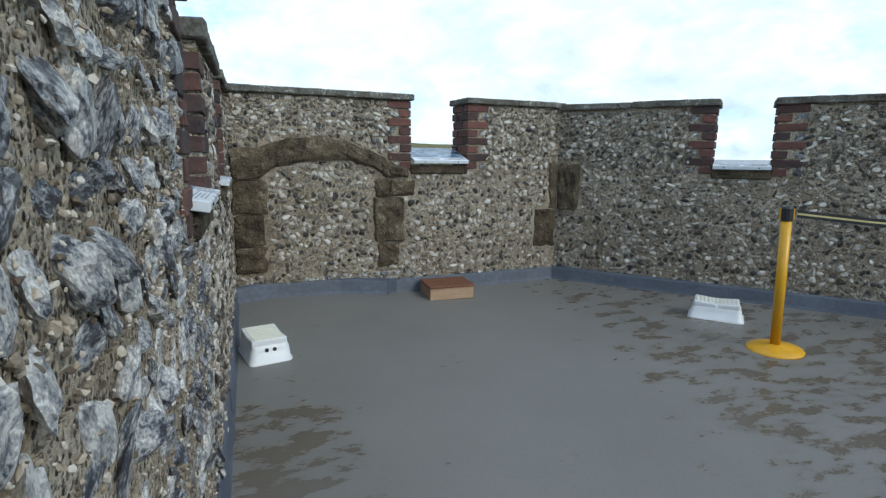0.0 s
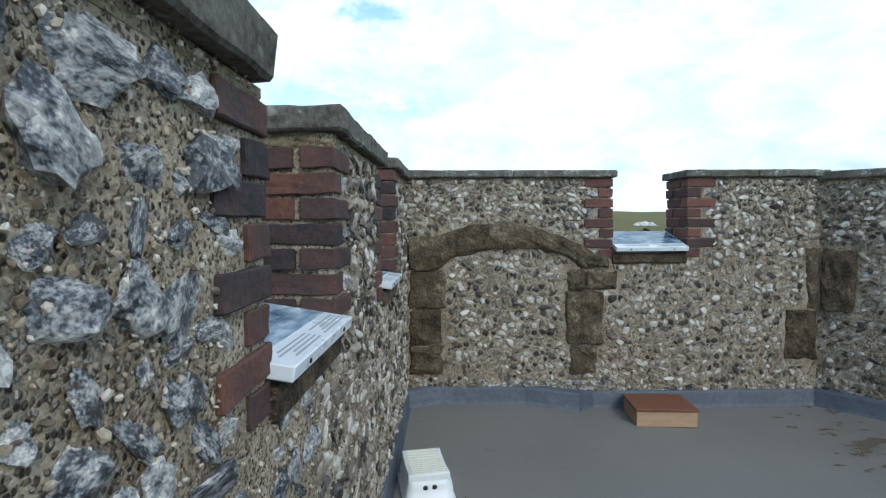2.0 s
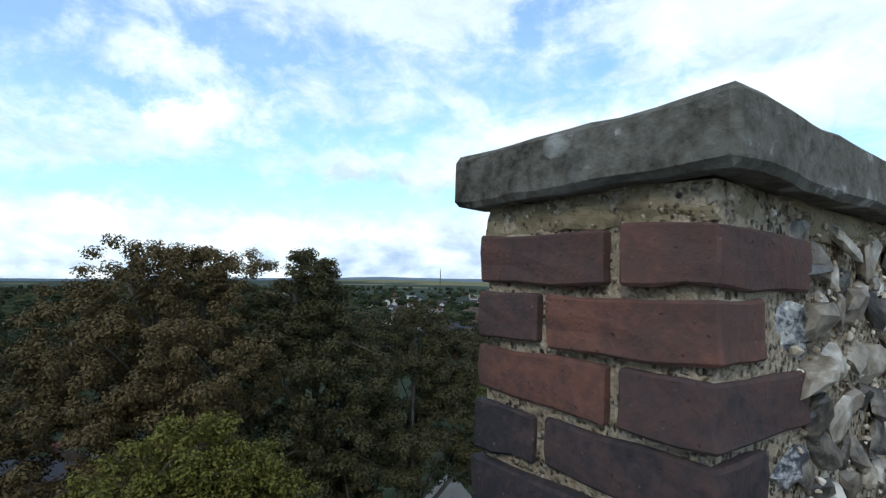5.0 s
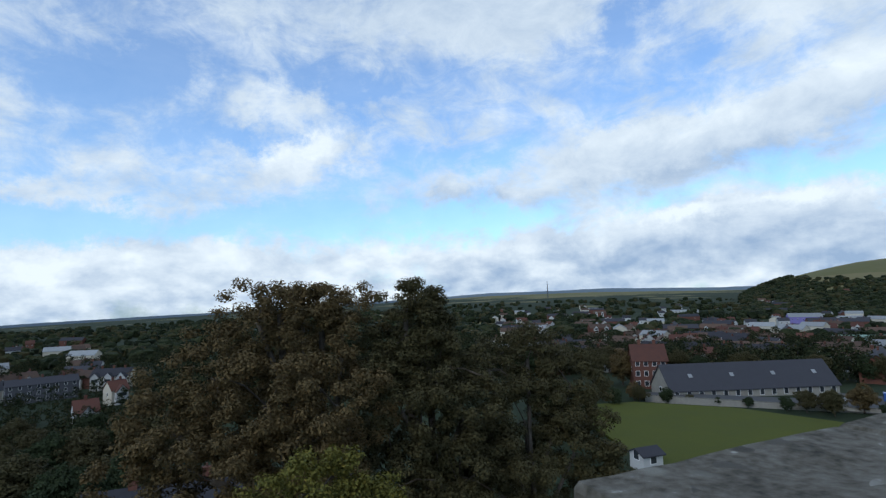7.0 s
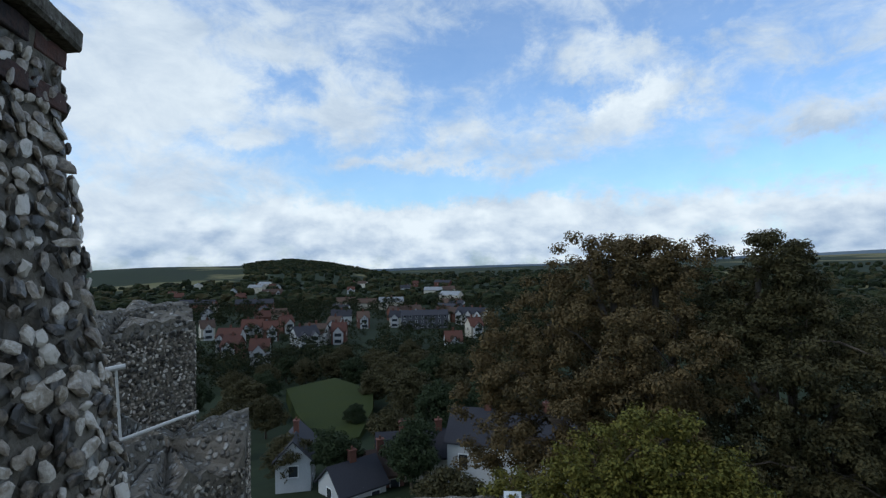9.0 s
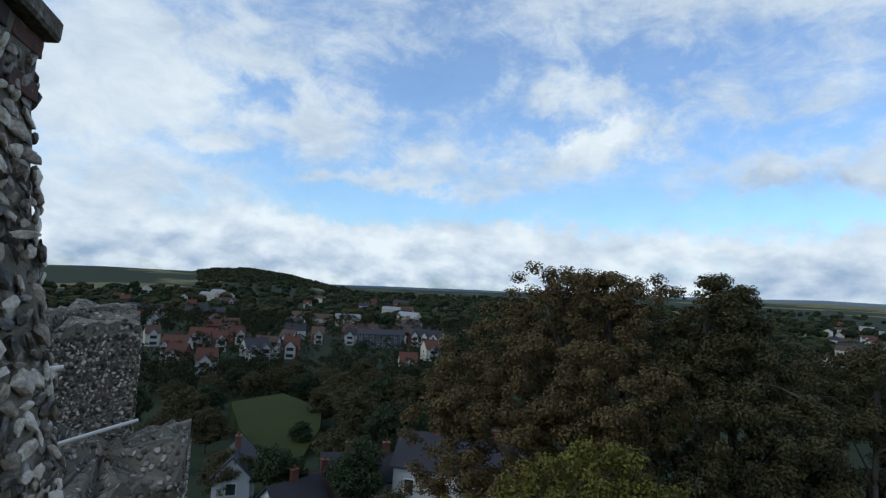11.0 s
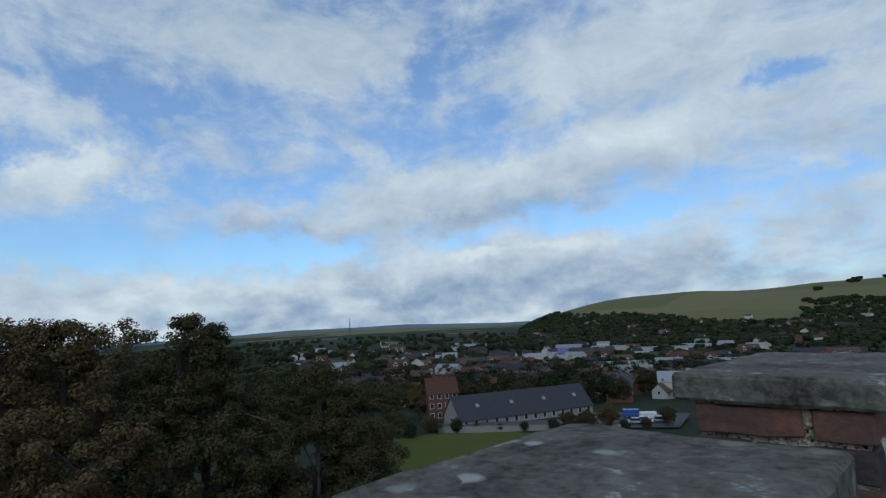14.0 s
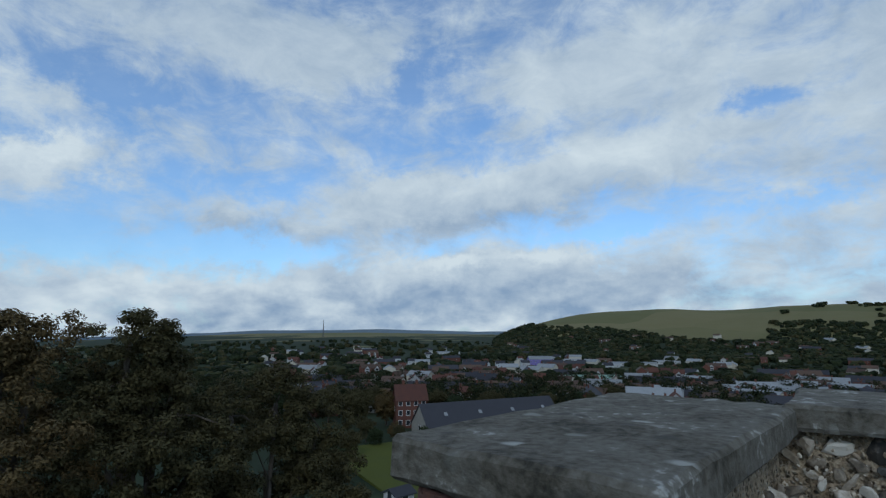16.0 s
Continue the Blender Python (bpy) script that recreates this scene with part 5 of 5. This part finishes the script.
for kind in ("dark", "green", "brown"):
    for v in range(2):
        rr = random.Random(hash_seed := 100 + v + len(protos) * 7)
        protos[kind, v] = tree("tree", (0, 0, -400 - 30 * len(protos)), lobes(rr, 7, 3.3, 4.2, 7.6, 2.1) + [(0, 0, 7.2, 2.5, 2.6), (0, 0, 4.2, 3.0, 2.4)], kind, "broad tree in dull autumn leaf", hash_seed, 230, 60, 0.19, 0.85, 0.3, "trees on the slopes", few=True)
for n, (yaw, r, kind, h) in enumerate(spots):
    x, y, z = gz(yaw, r)
    s = h / 10.0
    t = copy_thing(protos[kind, n % 2], pose(x, y, z - 0.2, 0, 0, n * 73))
    t.scale = (s, s, s)
    t["label"] = {"dark": "dark green tree among the gardens", "green": "rounded green tree among the gardens", "brown": "copper-leaved tree among the gardens"}[kind]
for t in protos.values():
    for o in [t, *t.children_recursive]:
        bpy.data.objects.remove(o)

# far woods and garden trees: uncountable, one object
fr = np.random.default_rng(4)
tv, tf, cnt = [], [], 0


def far_tree(x, y, h):
    global cnt
    z = ground_z(x, y)
    if math.hypot(x, y) < 480:
        g = random.Random(int(x * 7 + y * 13))
        pts = []
        for _ in range(16):
            d = Vector((g.gauss(0, 1), g.gauss(0, 1), g.gauss(0.3, 1))).normalized()
            pts.append((x + d.x * h * 0.42, y + d.y * h * 0.42, z + h * 0.55 + d.z * h * 0.42))
        v, f = leaf_cloud(g, pts, 16, h * 0.05, h * 0.17)
        tv.append(v)
        tf.extend((f[:, (0, 1, 2)] + cnt, f[:, (0, 2, 3)] + cnt))
        cnt += len(v)
        return
    for q in range(2 if h > 9 else 1):
        v, f = CLUMP[int(fr.integers(len(CLUMP)))]
        a = fr.random() * math.tau
        s = np.array([h * (0.9 + 0.4 * fr.random()), h * (0.9 + 0.4 * fr.random()), h * 1.15])
        p = v * s
        p = np.stack([p[:, 0] * math.cos(a) - p[:, 1] * math.sin(a), p[:, 0] * math.sin(a) + p[:, 1] * math.cos(a), p[:, 2]], 1)
        p += fr.normal(size=p.shape) * h * 0.06
        p += np.array([x + q * h * 0.5 * (fr.random() - 0.5), y + q * h * 0.5 * (fr.random() - 0.5), z + h * (0.38 + 0.12 * q)])
        tv.append(p)
        tf.append(f + cnt)
        cnt += len(v)


HOUSE_SPOTS = []
hr = random.Random(12)
for _ in range(330):
    yaw, r = hr.uniform(-8, 60), 210 * (1400 / 210) ** hr.random()
    HOUSE_SPOTS.append((yaw, r))
for _ in range(44):
    HOUSE_SPOTS.append((hr.uniform(96, 128), 330 * (900 / 330) ** hr.random()))
taken = [polar(a, r)[:2] for a, r in HOUSE_SPOTS if r < 700]
for _ in range(8200):
    yaw = fr.uniform(-25, 140)
    r = 150 * (2100 / 150) ** fr.random()
    if -5 < yaw < 62 and (r < 190 or 16 < yaw < 26 and r < 245):
        continue
    if 107 < yaw < 118 and r < 138 or (yaw > 95 and 215 < r < 330 and fr.random() < 0.5):
        continue
    x, y, _ = polar(yaw, r)
    if (yaw < -3 and r < 900) or (yaw > 121 and r > 1100):
        continue
    if r > 1000 and yaw < 34 and ground_z(x, y) > -20:
        continue
    if yaw < 60 and r > 260 and noise.noise(Vector((x, y, 3)) / 90) < -0.22:
        continue
    far_tree(x, y, fr.uniform(5, 12) * (0.72 if yaw > 95 and r < 330 else 1 if r < 900 else 1.25))
for _ in range(5600):
    yaw, r = fr.uniform(-3, 36), fr.uniform(1000, 2060)
    x, y, _z = polar(yaw, r)
    zg = ground_z(x, y)
    tilt = math.degrees(math.atan2(zg - 1.95, r))
    foot = ramp1(yaw, [(9, -1.6), (11, -1.6), (16, -0.75), (24, 0.35), (30, 0.7), (35, 0.9)]) + 0.25 * noise.noise(Vector((x, y, 7)) / 90)
    if yaw > -3 and ((yaw > 10 and tilt < foot) or zg < -17 + 7 * noise.noise(Vector((x, y, 7)) / 150) or (yaw < 10 and tilt < 1.0 + 0.8 * noise.noise(Vector((x, y, 9)) / 170)) or (yaw < 9 and noise.noise(Vector((x, y, 4)) / 60) > 0.42) ):
        far_tree(x, y, fr.uniform(7, 12))
for _ in range(2200):
    yaw, r = fr.uniform(105, 121), fr.uniform(1250, 2120)
    x, y, _z = polar(yaw, r)
    if math.degrees(math.atan2(ground_z(x, y) - 1.95, r)) > -1.7:
        far_tree(x, y, fr.uniform(5, 9))
M["leaf_far"] = surf("leaf_far", [(0.010, 0.014, 0.007), (0.018, 0.025, 0.011), (0.030, 0.036, 0.015), (0.05, 0.04, 0.018)], 0.25, 1.6, 0.9, 0.6, "island", 0.45, stops=(0.28, 0.76), depth=0.6, spec=0.1)
woods = raw("far_woods", np.concatenate(tv).tolist(), np.concatenate(tf).tolist(), M["leaf_far"])
tagged(woods, "dense dark green woods and garden trees over the town", "woods", kind="stuff")

# ---- buildings ----
WALLS = {"white": [(0.36, 0.36, 0.35), (0.48, 0.48, 0.47)], "brickh": [(0.09, 0.04, 0.03), (0.16, 0.07, 0.05)], "flinth": [(0.20, 0.185, 0.16), (0.32, 0.30, 0.26)], "cream": [(0.42, 0.38, 0.30), (0.52, 0.48, 0.40)],
         "purple": [(0.16, 0.13, 0.34), (0.22, 0.19, 0.42)], "shade": [(0.06, 0.06, 0.07), (0.10, 0.10, 0.11)]}
ROOFS = {"slate": [(0.028, 0.028, 0.034), (0.048, 0.048, 0.056)], "tile": [(0.062, 0.028, 0.022), (0.112, 0.047, 0.033)], "brown": [(0.06, 0.04, 0.032), (0.11, 0.07, 0.05)], "pale": [(0.18, 0.187, 0.19), (0.28, 0.29, 0.295)], "greenr": [(0.16, 0.26, 0.20), (0.22, 0.32, 0.26)], "thatch": [(0.12, 0.10, 0.08), (0.2, 0.175, 0.15)]}
for k, c in WALLS.items():
    M["w_" + k] = surf("w_" + k, c, 0.5, 6, 0.9, 0.1, "object", 0.2, depth=0.02, spec=0.2)
for k, c in ROOFS.items():
    M["r_" + k] = surf("r_" + k, c, 0.6, 7, 0.85, 0.2, "object", 0.3, depth=0.03, spec=0.25)
M["pane"] = surf("pane", [(0.02, 0.024, 0.03), (0.04, 0.045, 0.05)], 0.5, 5, 0.12, 0)
M["trim"] = surf("trim", [(0.58, 0.58, 0.56), (0.68, 0.68, 0.66)], 1, 8, 0.6, 0)


def gable_roof(w, d, h, rise, over=0.35, thick=0.18):
    """Ridge along x."""
    bm = bmesh.new()
    x = w / 2 + over
    k = rise / (d / 2)
    y = d / 2 + over
    pr = [(-y, h - over * k), (0, h + rise), (y, h - over * k), (y, h - over * k - thick), (0, h + rise - thick), (-y, h - over * k - thick)]
    a = [bm.verts.new((-x, p, q)) for p, q in pr]
    b = [bm.verts.new((x, p, q)) for p, q in pr]
    for i in range(6):
        bm.faces.new((a[i], a[(i + 1) % 6], b[(i + 1) % 6], b[i]))
    bm.faces.new((a[0], a[5], a[4], a[1]))
    bm.faces.new((a[1], a[4], a[3], a[2]))
    bm.faces.new((b[0], b[1], b[4], b[5]))
    bm.faces.new((b[1], b[2], b[3], b[4]))
    bmesh.ops.recalc_face_normals(bm, faces=bm.faces[:])
    return bm


def body_shape(w, d, h, rise):
    bm = bmesh.new()
    a = [bm.verts.new((-w / 2, y, z)) for y, z in ((-d / 2, -4), (d / 2, -4), (d / 2, h), (0, h + rise - 0.1), (-d / 2, h))]
    b = [bm.verts.new((w / 2, v.co.y, v.co.z)) for v in a]
    bm.faces.new(a[::-1])
    bm.faces.new(b)
    for i in range(5):
        bm.faces.new((a[i], a[(i + 1) % 5], b[(i + 1) % 5], b[i]))
    bmesh.ops.recalc_face_normals(bm, faces=bm.faces[:])
    return bm


def house(m, w, d, h, rise, wall, roof, label, chimneys=1, rows=2, cols=3, bays=0, group="", timber=False, skylights=0, name="house", simple=False):
    """A gabled house: wall, roof, chimneys with pots, framed windows on both long sides and the gables, and front gabled bays."""
    o = empty(name, m)
    tagged(o, label, "house", group)
    part("wall", body_shape(w, d, h, rise), M["w_" + wall], o)
    rf = part("roof", gable_roof(w, d, h, rise), M["r_" + roof], o)
    for c in range(chimneys):
        x = (-0.5 + (c + 0.5) / max(1, chimneys)) * w * 0.9
        ch = part("chimney", join(box(x - 0.4, x + 0.4, -0.3, 0.3, h + rise * 0.5, h + rise + 1.0), box(x - 0.47, x + 0.47, -0.37, 0.37, h + rise + 1.0, h + rise + 1.15)), M["w_brickh"], rf)
        if simple:
            continue
        part("pot", lathe([(0.13, h + rise + 1.12), (0.11, h + rise + 1.5)], 8), M["r_tile"], ch).matrix_local = pose(x, 0, 0)
    fl = h / max(1, rows)
    for side in ((-1,) if simple else (-1, 1)):
        for r in range(rows):
            for c in range(cols):
                x = (-0.5 + (c + 0.5) / cols) * w
                z = fl * r + fl * 0.35
                wd = part("window", box(x - 0.6, x + 0.6, side * d / 2 - 0.06, side * d / 2 + 0.06, z, z + min(1.5, fl * 0.55)), M["trim"], o)
                part("pane", box(x - 0.5, x + 0.5, side * d / 2 - 0.07, side * d / 2 + 0.07, z + 0.1, z + min(1.5, fl * 0.55) - 0.1), M["pane"], wd)
    for side in (() if simple else (-1, 1)):
        wd = part("window", box(side * w / 2 - 0.06, side * w / 2 + 0.06, -0.6, 0.6, h * 0.55, h * 0.55 + 1.4), M["trim"], o)
        part("pane", box(side * w / 2 - 0.07, side * w / 2 + 0.07, -0.5, 0.5, h * 0.55 + 0.1, h * 0.55 + 1.3), M["pane"], wd)
    for b in range(bays):
        x = (-0.5 + (b + 0.5) / bays) * w
        bw = min(4.4, w / bays * 0.7)
        bay = body_shape(2.2, bw, h * 0.92, bw * 0.55)
        bmesh.ops.transform(bay, matrix=pose(x, -d / 2 - 0.6, 0, 0, 0, 90), verts=bay.verts)
        bo = part("bay", bay, M["w_white"], o, "white rendered gabled bay")
        br = gable_roof(2.2, bw, h * 0.92, bw * 0.55, 0.3)
        bmesh.ops.transform(br, matrix=pose(x, -d / 2 - 0.6, 0, 0, 0, 90), verts=br.verts)
        part("bay_roof", br, M["r_" + roof], bo)
        for r in range(2):
            z = 0.9 + r * h * 0.45
            part("bay_window", box(x - bw * 0.34, x + bw * 0.34, -d / 2 - 1.78, -d / 2 - 1.6, z, z + 1.4), M["pane"], bo)
        if timber:
            for q in (-0.3, 0, 0.3):
                part("timber", box(x + q * bw - 0.09, x + q * bw + 0.09, -d / 2 - 1.77, -d / 2 - 1.6, h * 0.8, h * 0.92 + bw * 0.2), M["w_shade"], bo)
    for k in range(skylights):
        x = (-0.5 + (k + 0.6) / skylights) * w
        s = box(-0.5, 0.5, -0.55, 0.55, 0.0, 0.08)
        bmesh.ops.transform(s, matrix=pose(x, -d / 4, h + rise / 2 + 0.05, math.degrees(math.atan2(rise, d / 2))), verts=s.verts)
        part("skylight", s, M["r_pale"], rf)
    return o


def face_us(yaw, r, turn=0, dz=0.0):
    x, y, z = gz(yaw, r)
    return pose(x, y, z + dz, 0, 0, yaw + turn)


# long slate-roofed barn, the tall red house and its neighbours by the lawn
a, b = Vector(gz(43.5, 149)), Vector(gz(30.2, 172))
mid = (a + b) / 2
house(pose(mid.x, mid.y, min(a.z, b.z), 0, 0, math.degrees(math.atan2(b.y - a.y, b.x - a.x))), (b - a).length, 11, 3.1, 5.6, "flinth", "slate", "long flint hall with a slate roof and skylights", 0, 1, 14, skylights=4, name="barn")
house(face_us(44.6, 163, 10), 9, 8, 8.2, 4.0, "brickh", "tile", "tall red brick house with a tiled roof and chimneys", 2, 3, 4)
house(face_us(45.2, 84, 40, 0.2), 3.4, 3.0, 2.2, 0.7, "white", "slate", "small white shed with a slate roof", 0, 1, 1, name="shed")
house(face_us(19.6, 222, 5), 9.5, 8, 3.4, 3.6, "shade", "brown", "timber-framed house with black and white gables", 2, 2, 2, bays=2, timber=True)
house(face_us(22.2, 226, 60), 7, 6, 3.2, 2.8, "white", "brown", "low white house with a brown roof", 1, 1, 2)
house(face_us(26.2, 430, 12), 46, 22, 5, 3.5, "cream", "greenr", "large shed with a pale green roof", 0, 1, 8, name="warehouse")
house(face_us(31.2, 780, 8), 34, 26, 11, 4, "purple", "pale", "purple retail building with a pale roof", 0, 2, 6, name="warehouse")
for yaw, r, w in ((25.5, 800, 60), (22.2, 840, 70), (19.0, 900, 40), (28, 900, 30), (41, 1150, 50), (50, 1300, 40)):
    house(face_us(yaw, r, 6), w, 26, 4.2, 1.4, "white", "pale", "long white warehouse in the valley", 0, 1, 8, name="warehouse", group="warehouses")

# low flint wall between the lawn and the hall
gw0, gw1 = Vector(gz(45.0, 138)), Vector(gz(26.0, 139))
wm, wl = frame_of(gw0[:2], gw1[:2])
garden_wall = empty("garden_wall", wm)
tagged(garden_wall, "low weathered flint wall along the lawn", "wall")
wz = min(gw0.z, gw1.z)
part("masonry", jitter(box(0, wl, -0.2, 0.2, wz - 1.5, wz + 1.5), 0.03, 0.5), M["w_flinth"], garden_wall)
part("coping", box(-0.05, wl + 0.05, -0.26, 0.26, wz + 1.5, wz + 1.62, 0.02), M["coping"], garden_wall)

# white-gabled red-roofed houses on the western slope
WS = 1.17
west = [(122.8, 235, "tile", 2), (120.2, 228, "tile", 2), (118.0, 215, "tile", 1), (115.6, 208, "slate", 2), (113.9, 214, "brown", 2), (111.0, 214, "tile", 1), (99.8, 200, "tile", 1), (97.0, 205, "tile", 1), (121.6, 168, "tile", 1), (120.0, 176, "tile", 1), (124.5, 250, "brown", 1), (116.5, 255, "tile", 1), (112.4, 262, "brown", 1), (105.5, 250, "slate", 1), (108.5, 246, "brown", 1)]
for n, (yaw, r, roof, bays) in enumerate(west):
    house(face_us(yaw + 0.5 * (n % 3 - 1), r * WS + 9 * (n % 3) - 8 + n * 37 % 44 - 22, -22 + 15 * (n % 4)), 6.5 + 3.5 * (bays == 2), 8, 6.2, 3.4, ("white", "cream", "brickh")[n % 3 if bays == 1 else 0], roof, "red-roofed villa with white timbered gables" if roof == "tile" else "dark-roofed villa with white timbered gables", 1 + n % 2, 2, 2, bays, "villas on the slope", timber=n % 2 == 0)
house(face_us(102.4, 300, 6), 26, 9, 8.0, 2.4, "shade", "slate", "dark terrace block with white windows", 3, 3, 8, name="terrace")
house(face_us(97.2, 316, -25), 18, 9, 7.0, 3.2, "cream", "slate", "stepped terrace with slate roofs", 3, 2, 6, bays=3, name="terrace")
# houses at the foot of the mound
house(face_us(116.0, 66, 84, -0.6), 7.5, 3.9, 5.0, 2.0, "white", "slate", "white rendered cottage with a slate roof", 1, 2, 2)
house(face_us(110.3, 60, 30, -2.0), 5.6, 5.2, 3.4, 2.2, "white", "slate", "white cottage with a hipped slate roof", 1, 1, 2)
house(face_us(101.0, 66, 8, -0.6), 15, 6, 4.0, 2.2, "cream", "slate", "row of slate-roofed cottages under the trees", 3, 1, 4, name="terrace")
house(face_us(107.3, 63, 12, -1.4), 4.5, 5, 3.4, 2.0, "brickh", "brown", "brick cottage with a brown roof", 1, 1, 2)
house(face_us(92.5, 62, -8, 0.4), 15, 7, 4.6, 2.8, "white", "slate", "white cottages with slate roofs behind the trees", 2, 1, 4, name="terrace")
hut = empty("garden_hut", Matrix.Translation(gz(52.3, 52)) @ Matrix.Diagonal((1.25, 1.25, 1.25, 1)))
tagged(hut, "small round hut with a grey thatched cone roof", "hut")
part("wall", lathe([(1.5, -1), (1.5, 2.0)], 12), M["w_flinth"], hut)
part("roof", lathe([(2.1, 1.7), (1.9, 2.0), (0.9, 3.2), (0.1, 3.9)], 14), M["r_thatch"], hut)

# the town in the valley: a few kinds of house, repeated
kinds = []
for n, (wl, rf, w, d, h, bays) in enumerate((("brickh", "tile", 9, 8, 5.2, 0), ("white", "slate", 12, 8, 5.4, 0), ("cream", "brown", 16, 8, 5.2, 0), ("brickh", "brown", 22, 9, 5.6, 2), ("white", "tile", 9, 8, 5.0, 1), ("cream", "pale", 20, 12, 6.5, 0), ("brickh", "slate", 30, 9, 6.0, 0))):
    kinds.append(house(pose(0, 0, -900 - 50 * n), w, d, h, 3.4, wl, rf, {"tile": "small town house with a red tiled roof", "slate": "town terrace with a slate roof", "brown": "town houses with a brown tiled roof", "pale": "wide town building with a pale roof"}[rf], 1, 1, 2, bays, "houses of the town", simple=True))
for n, (yaw, r) in enumerate(HOUSE_SPOTS):
    k = hr.randrange(len(kinds))
    copy_thing(kinds[k], face_us(yaw, r, hr.choice((0, 0, 20, 90, -30)) + hr.uniform(-8, 8), 0.3 if r < 500 else 1.5))
for k in kinds:
    for o in [k, *k.children_recursive]:
        bpy.data.objects.remove(o)

# the last ridge of the distance, a strip with blue haze painted into it
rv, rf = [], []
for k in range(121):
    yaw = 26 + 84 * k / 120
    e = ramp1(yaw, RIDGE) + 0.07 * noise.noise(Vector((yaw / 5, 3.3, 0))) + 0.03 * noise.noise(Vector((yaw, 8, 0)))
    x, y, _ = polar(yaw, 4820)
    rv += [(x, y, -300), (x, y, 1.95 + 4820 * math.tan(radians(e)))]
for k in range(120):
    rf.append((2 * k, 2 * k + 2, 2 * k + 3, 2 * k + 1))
# pale blue stands for the haze of distance, not the hills' own colour
M["hazy_ridge"] = surf("hazy_ridge", [(0.15, 0.195, 0.25), (0.18, 0.225, 0.28)], 0.002, 0.02, 1.0, 0, spec=0.0)
tagged(raw("backdrop", rv, rf, M["hazy_ridge"]), "low hills on the far horizon, coloured with blue haze", "backdrop", kind="structure")

mast = empty("radio_mast", Matrix.Translation(gz(54.2, 3000)))
tagged(mast, "thin lattice radio mast on the plain", "mast")
for s in (-1, 1):
    part("leg", tube([(s * 4, 0, -10), (s * 1.2, 0, 75)], 1.3, 6), M["w_shade"], mast)
part("tip", tube([(0, 0, 70), (0, 0, 92)], 1.0, 6), M["w_shade"], mast)

# ---- car park ----
M["asphalt"] = surf("asphalt", [(0.04, 0.04, 0.042), (0.06, 0.06, 0.06)], 0.3, 8, 0.9, 0.2, depth=0.02)
cp = [p8(46, 139.8), p8(21, 140), p8(20, 160), p8(29.6, 160), p8(30, 150), p8(45, 147)]
cz = max(ground_z(x, y) for x, y in cp) + 0.3
bm = bmesh.new()
bm.faces.new([bm.verts.new((x, y, cz)) for x, y in cp])
park = part("car_park", bm, M["asphalt"])
tagged(park, "asphalt car park beside the long hall", "car park", kind="structure")
for k, c in {"car_white": (0.62, 0.62, 0.62), "car_grey": (0.25, 0.27, 0.3), "car_blue": (0.03, 0.08, 0.25)}.items():
    M[k] = surf(k, [tuple(v * 0.9 for v in c), c], 0.5, 5, 0.25, 0)


def car(yaw, r, turn, paint, label, van=False):
    x, y, _ = polar(yaw, r)
    o = empty("van" if van else "car", pose(x, y, cz, 0, 0, turn))
    tagged(o, label, "van" if van else "car")
    L, H = (5.2, 2.1) if van else (4.2, 1.45)
    bm = box(-L / 2, L / 2, -0.9, 0.9, 0.3, 0.85 if not van else 1.1, 0.12, 2)
    part("body", bm, M[paint], o)
    cab = box(-L * 0.36, L * 0.22, -0.8, 0.8, 0.8, H, 0.1, 2) if not van else box(-L / 2, L * 0.3, -0.88, 0.88, 1.0, H, 0.12, 2)
    for v in cab.verts:
        if v.co.z > 1.2:
            v.co.x *= 0.82 if not van else 0.97
    c = part("cabin", cab, M["pane"] if not van else M[paint], o)
    part("roof", box(-L * 0.27, L * 0.15, -0.7, 0.7, H - 0.03, H + 0.02, 0.02), M[paint], c)
    for sx in (-1, 1):
        for sy in (-1, 1):
            w = lathe([(0.31, -0.1), (0.33, -0.06), (0.33, 0.06), (0.31, 0.1)], 14)
            bmesh.ops.transform(w, matrix=pose(sx * L * 0.31, sy * 0.85, 0.33, 90), verts=w.verts)
            tyre = part("wheel", w, M["black_plastic"], o)
            h = lathe([(0.18, -0.12), (0.18, 0.12)], 10)
            bmesh.ops.transform(h, matrix=pose(sx * L * 0.31, sy * 0.85, 0.33, 90), verts=h.verts)
            part("rim", h, M["car_grey"], tyre)


car(30.2, 145, 40, "car_white", "white parked hatchback beside the hall")
car(29.3, 149, 42, "car_white", "white parked car beside the hall")
car(24.9, 143, 30, "car_grey", "grey parked car in the car park")
car(24.2, 145, 30, "car_white", "white parked car in the car park")
car(23.6, 148, 32, "car_white", "white parked van in the car park", True)
car(25.2, 152, 30, "car_blue", "blue parked van in the car park", True)
car(22.7, 146, 30, "car_grey", "silver parked car in the car park")
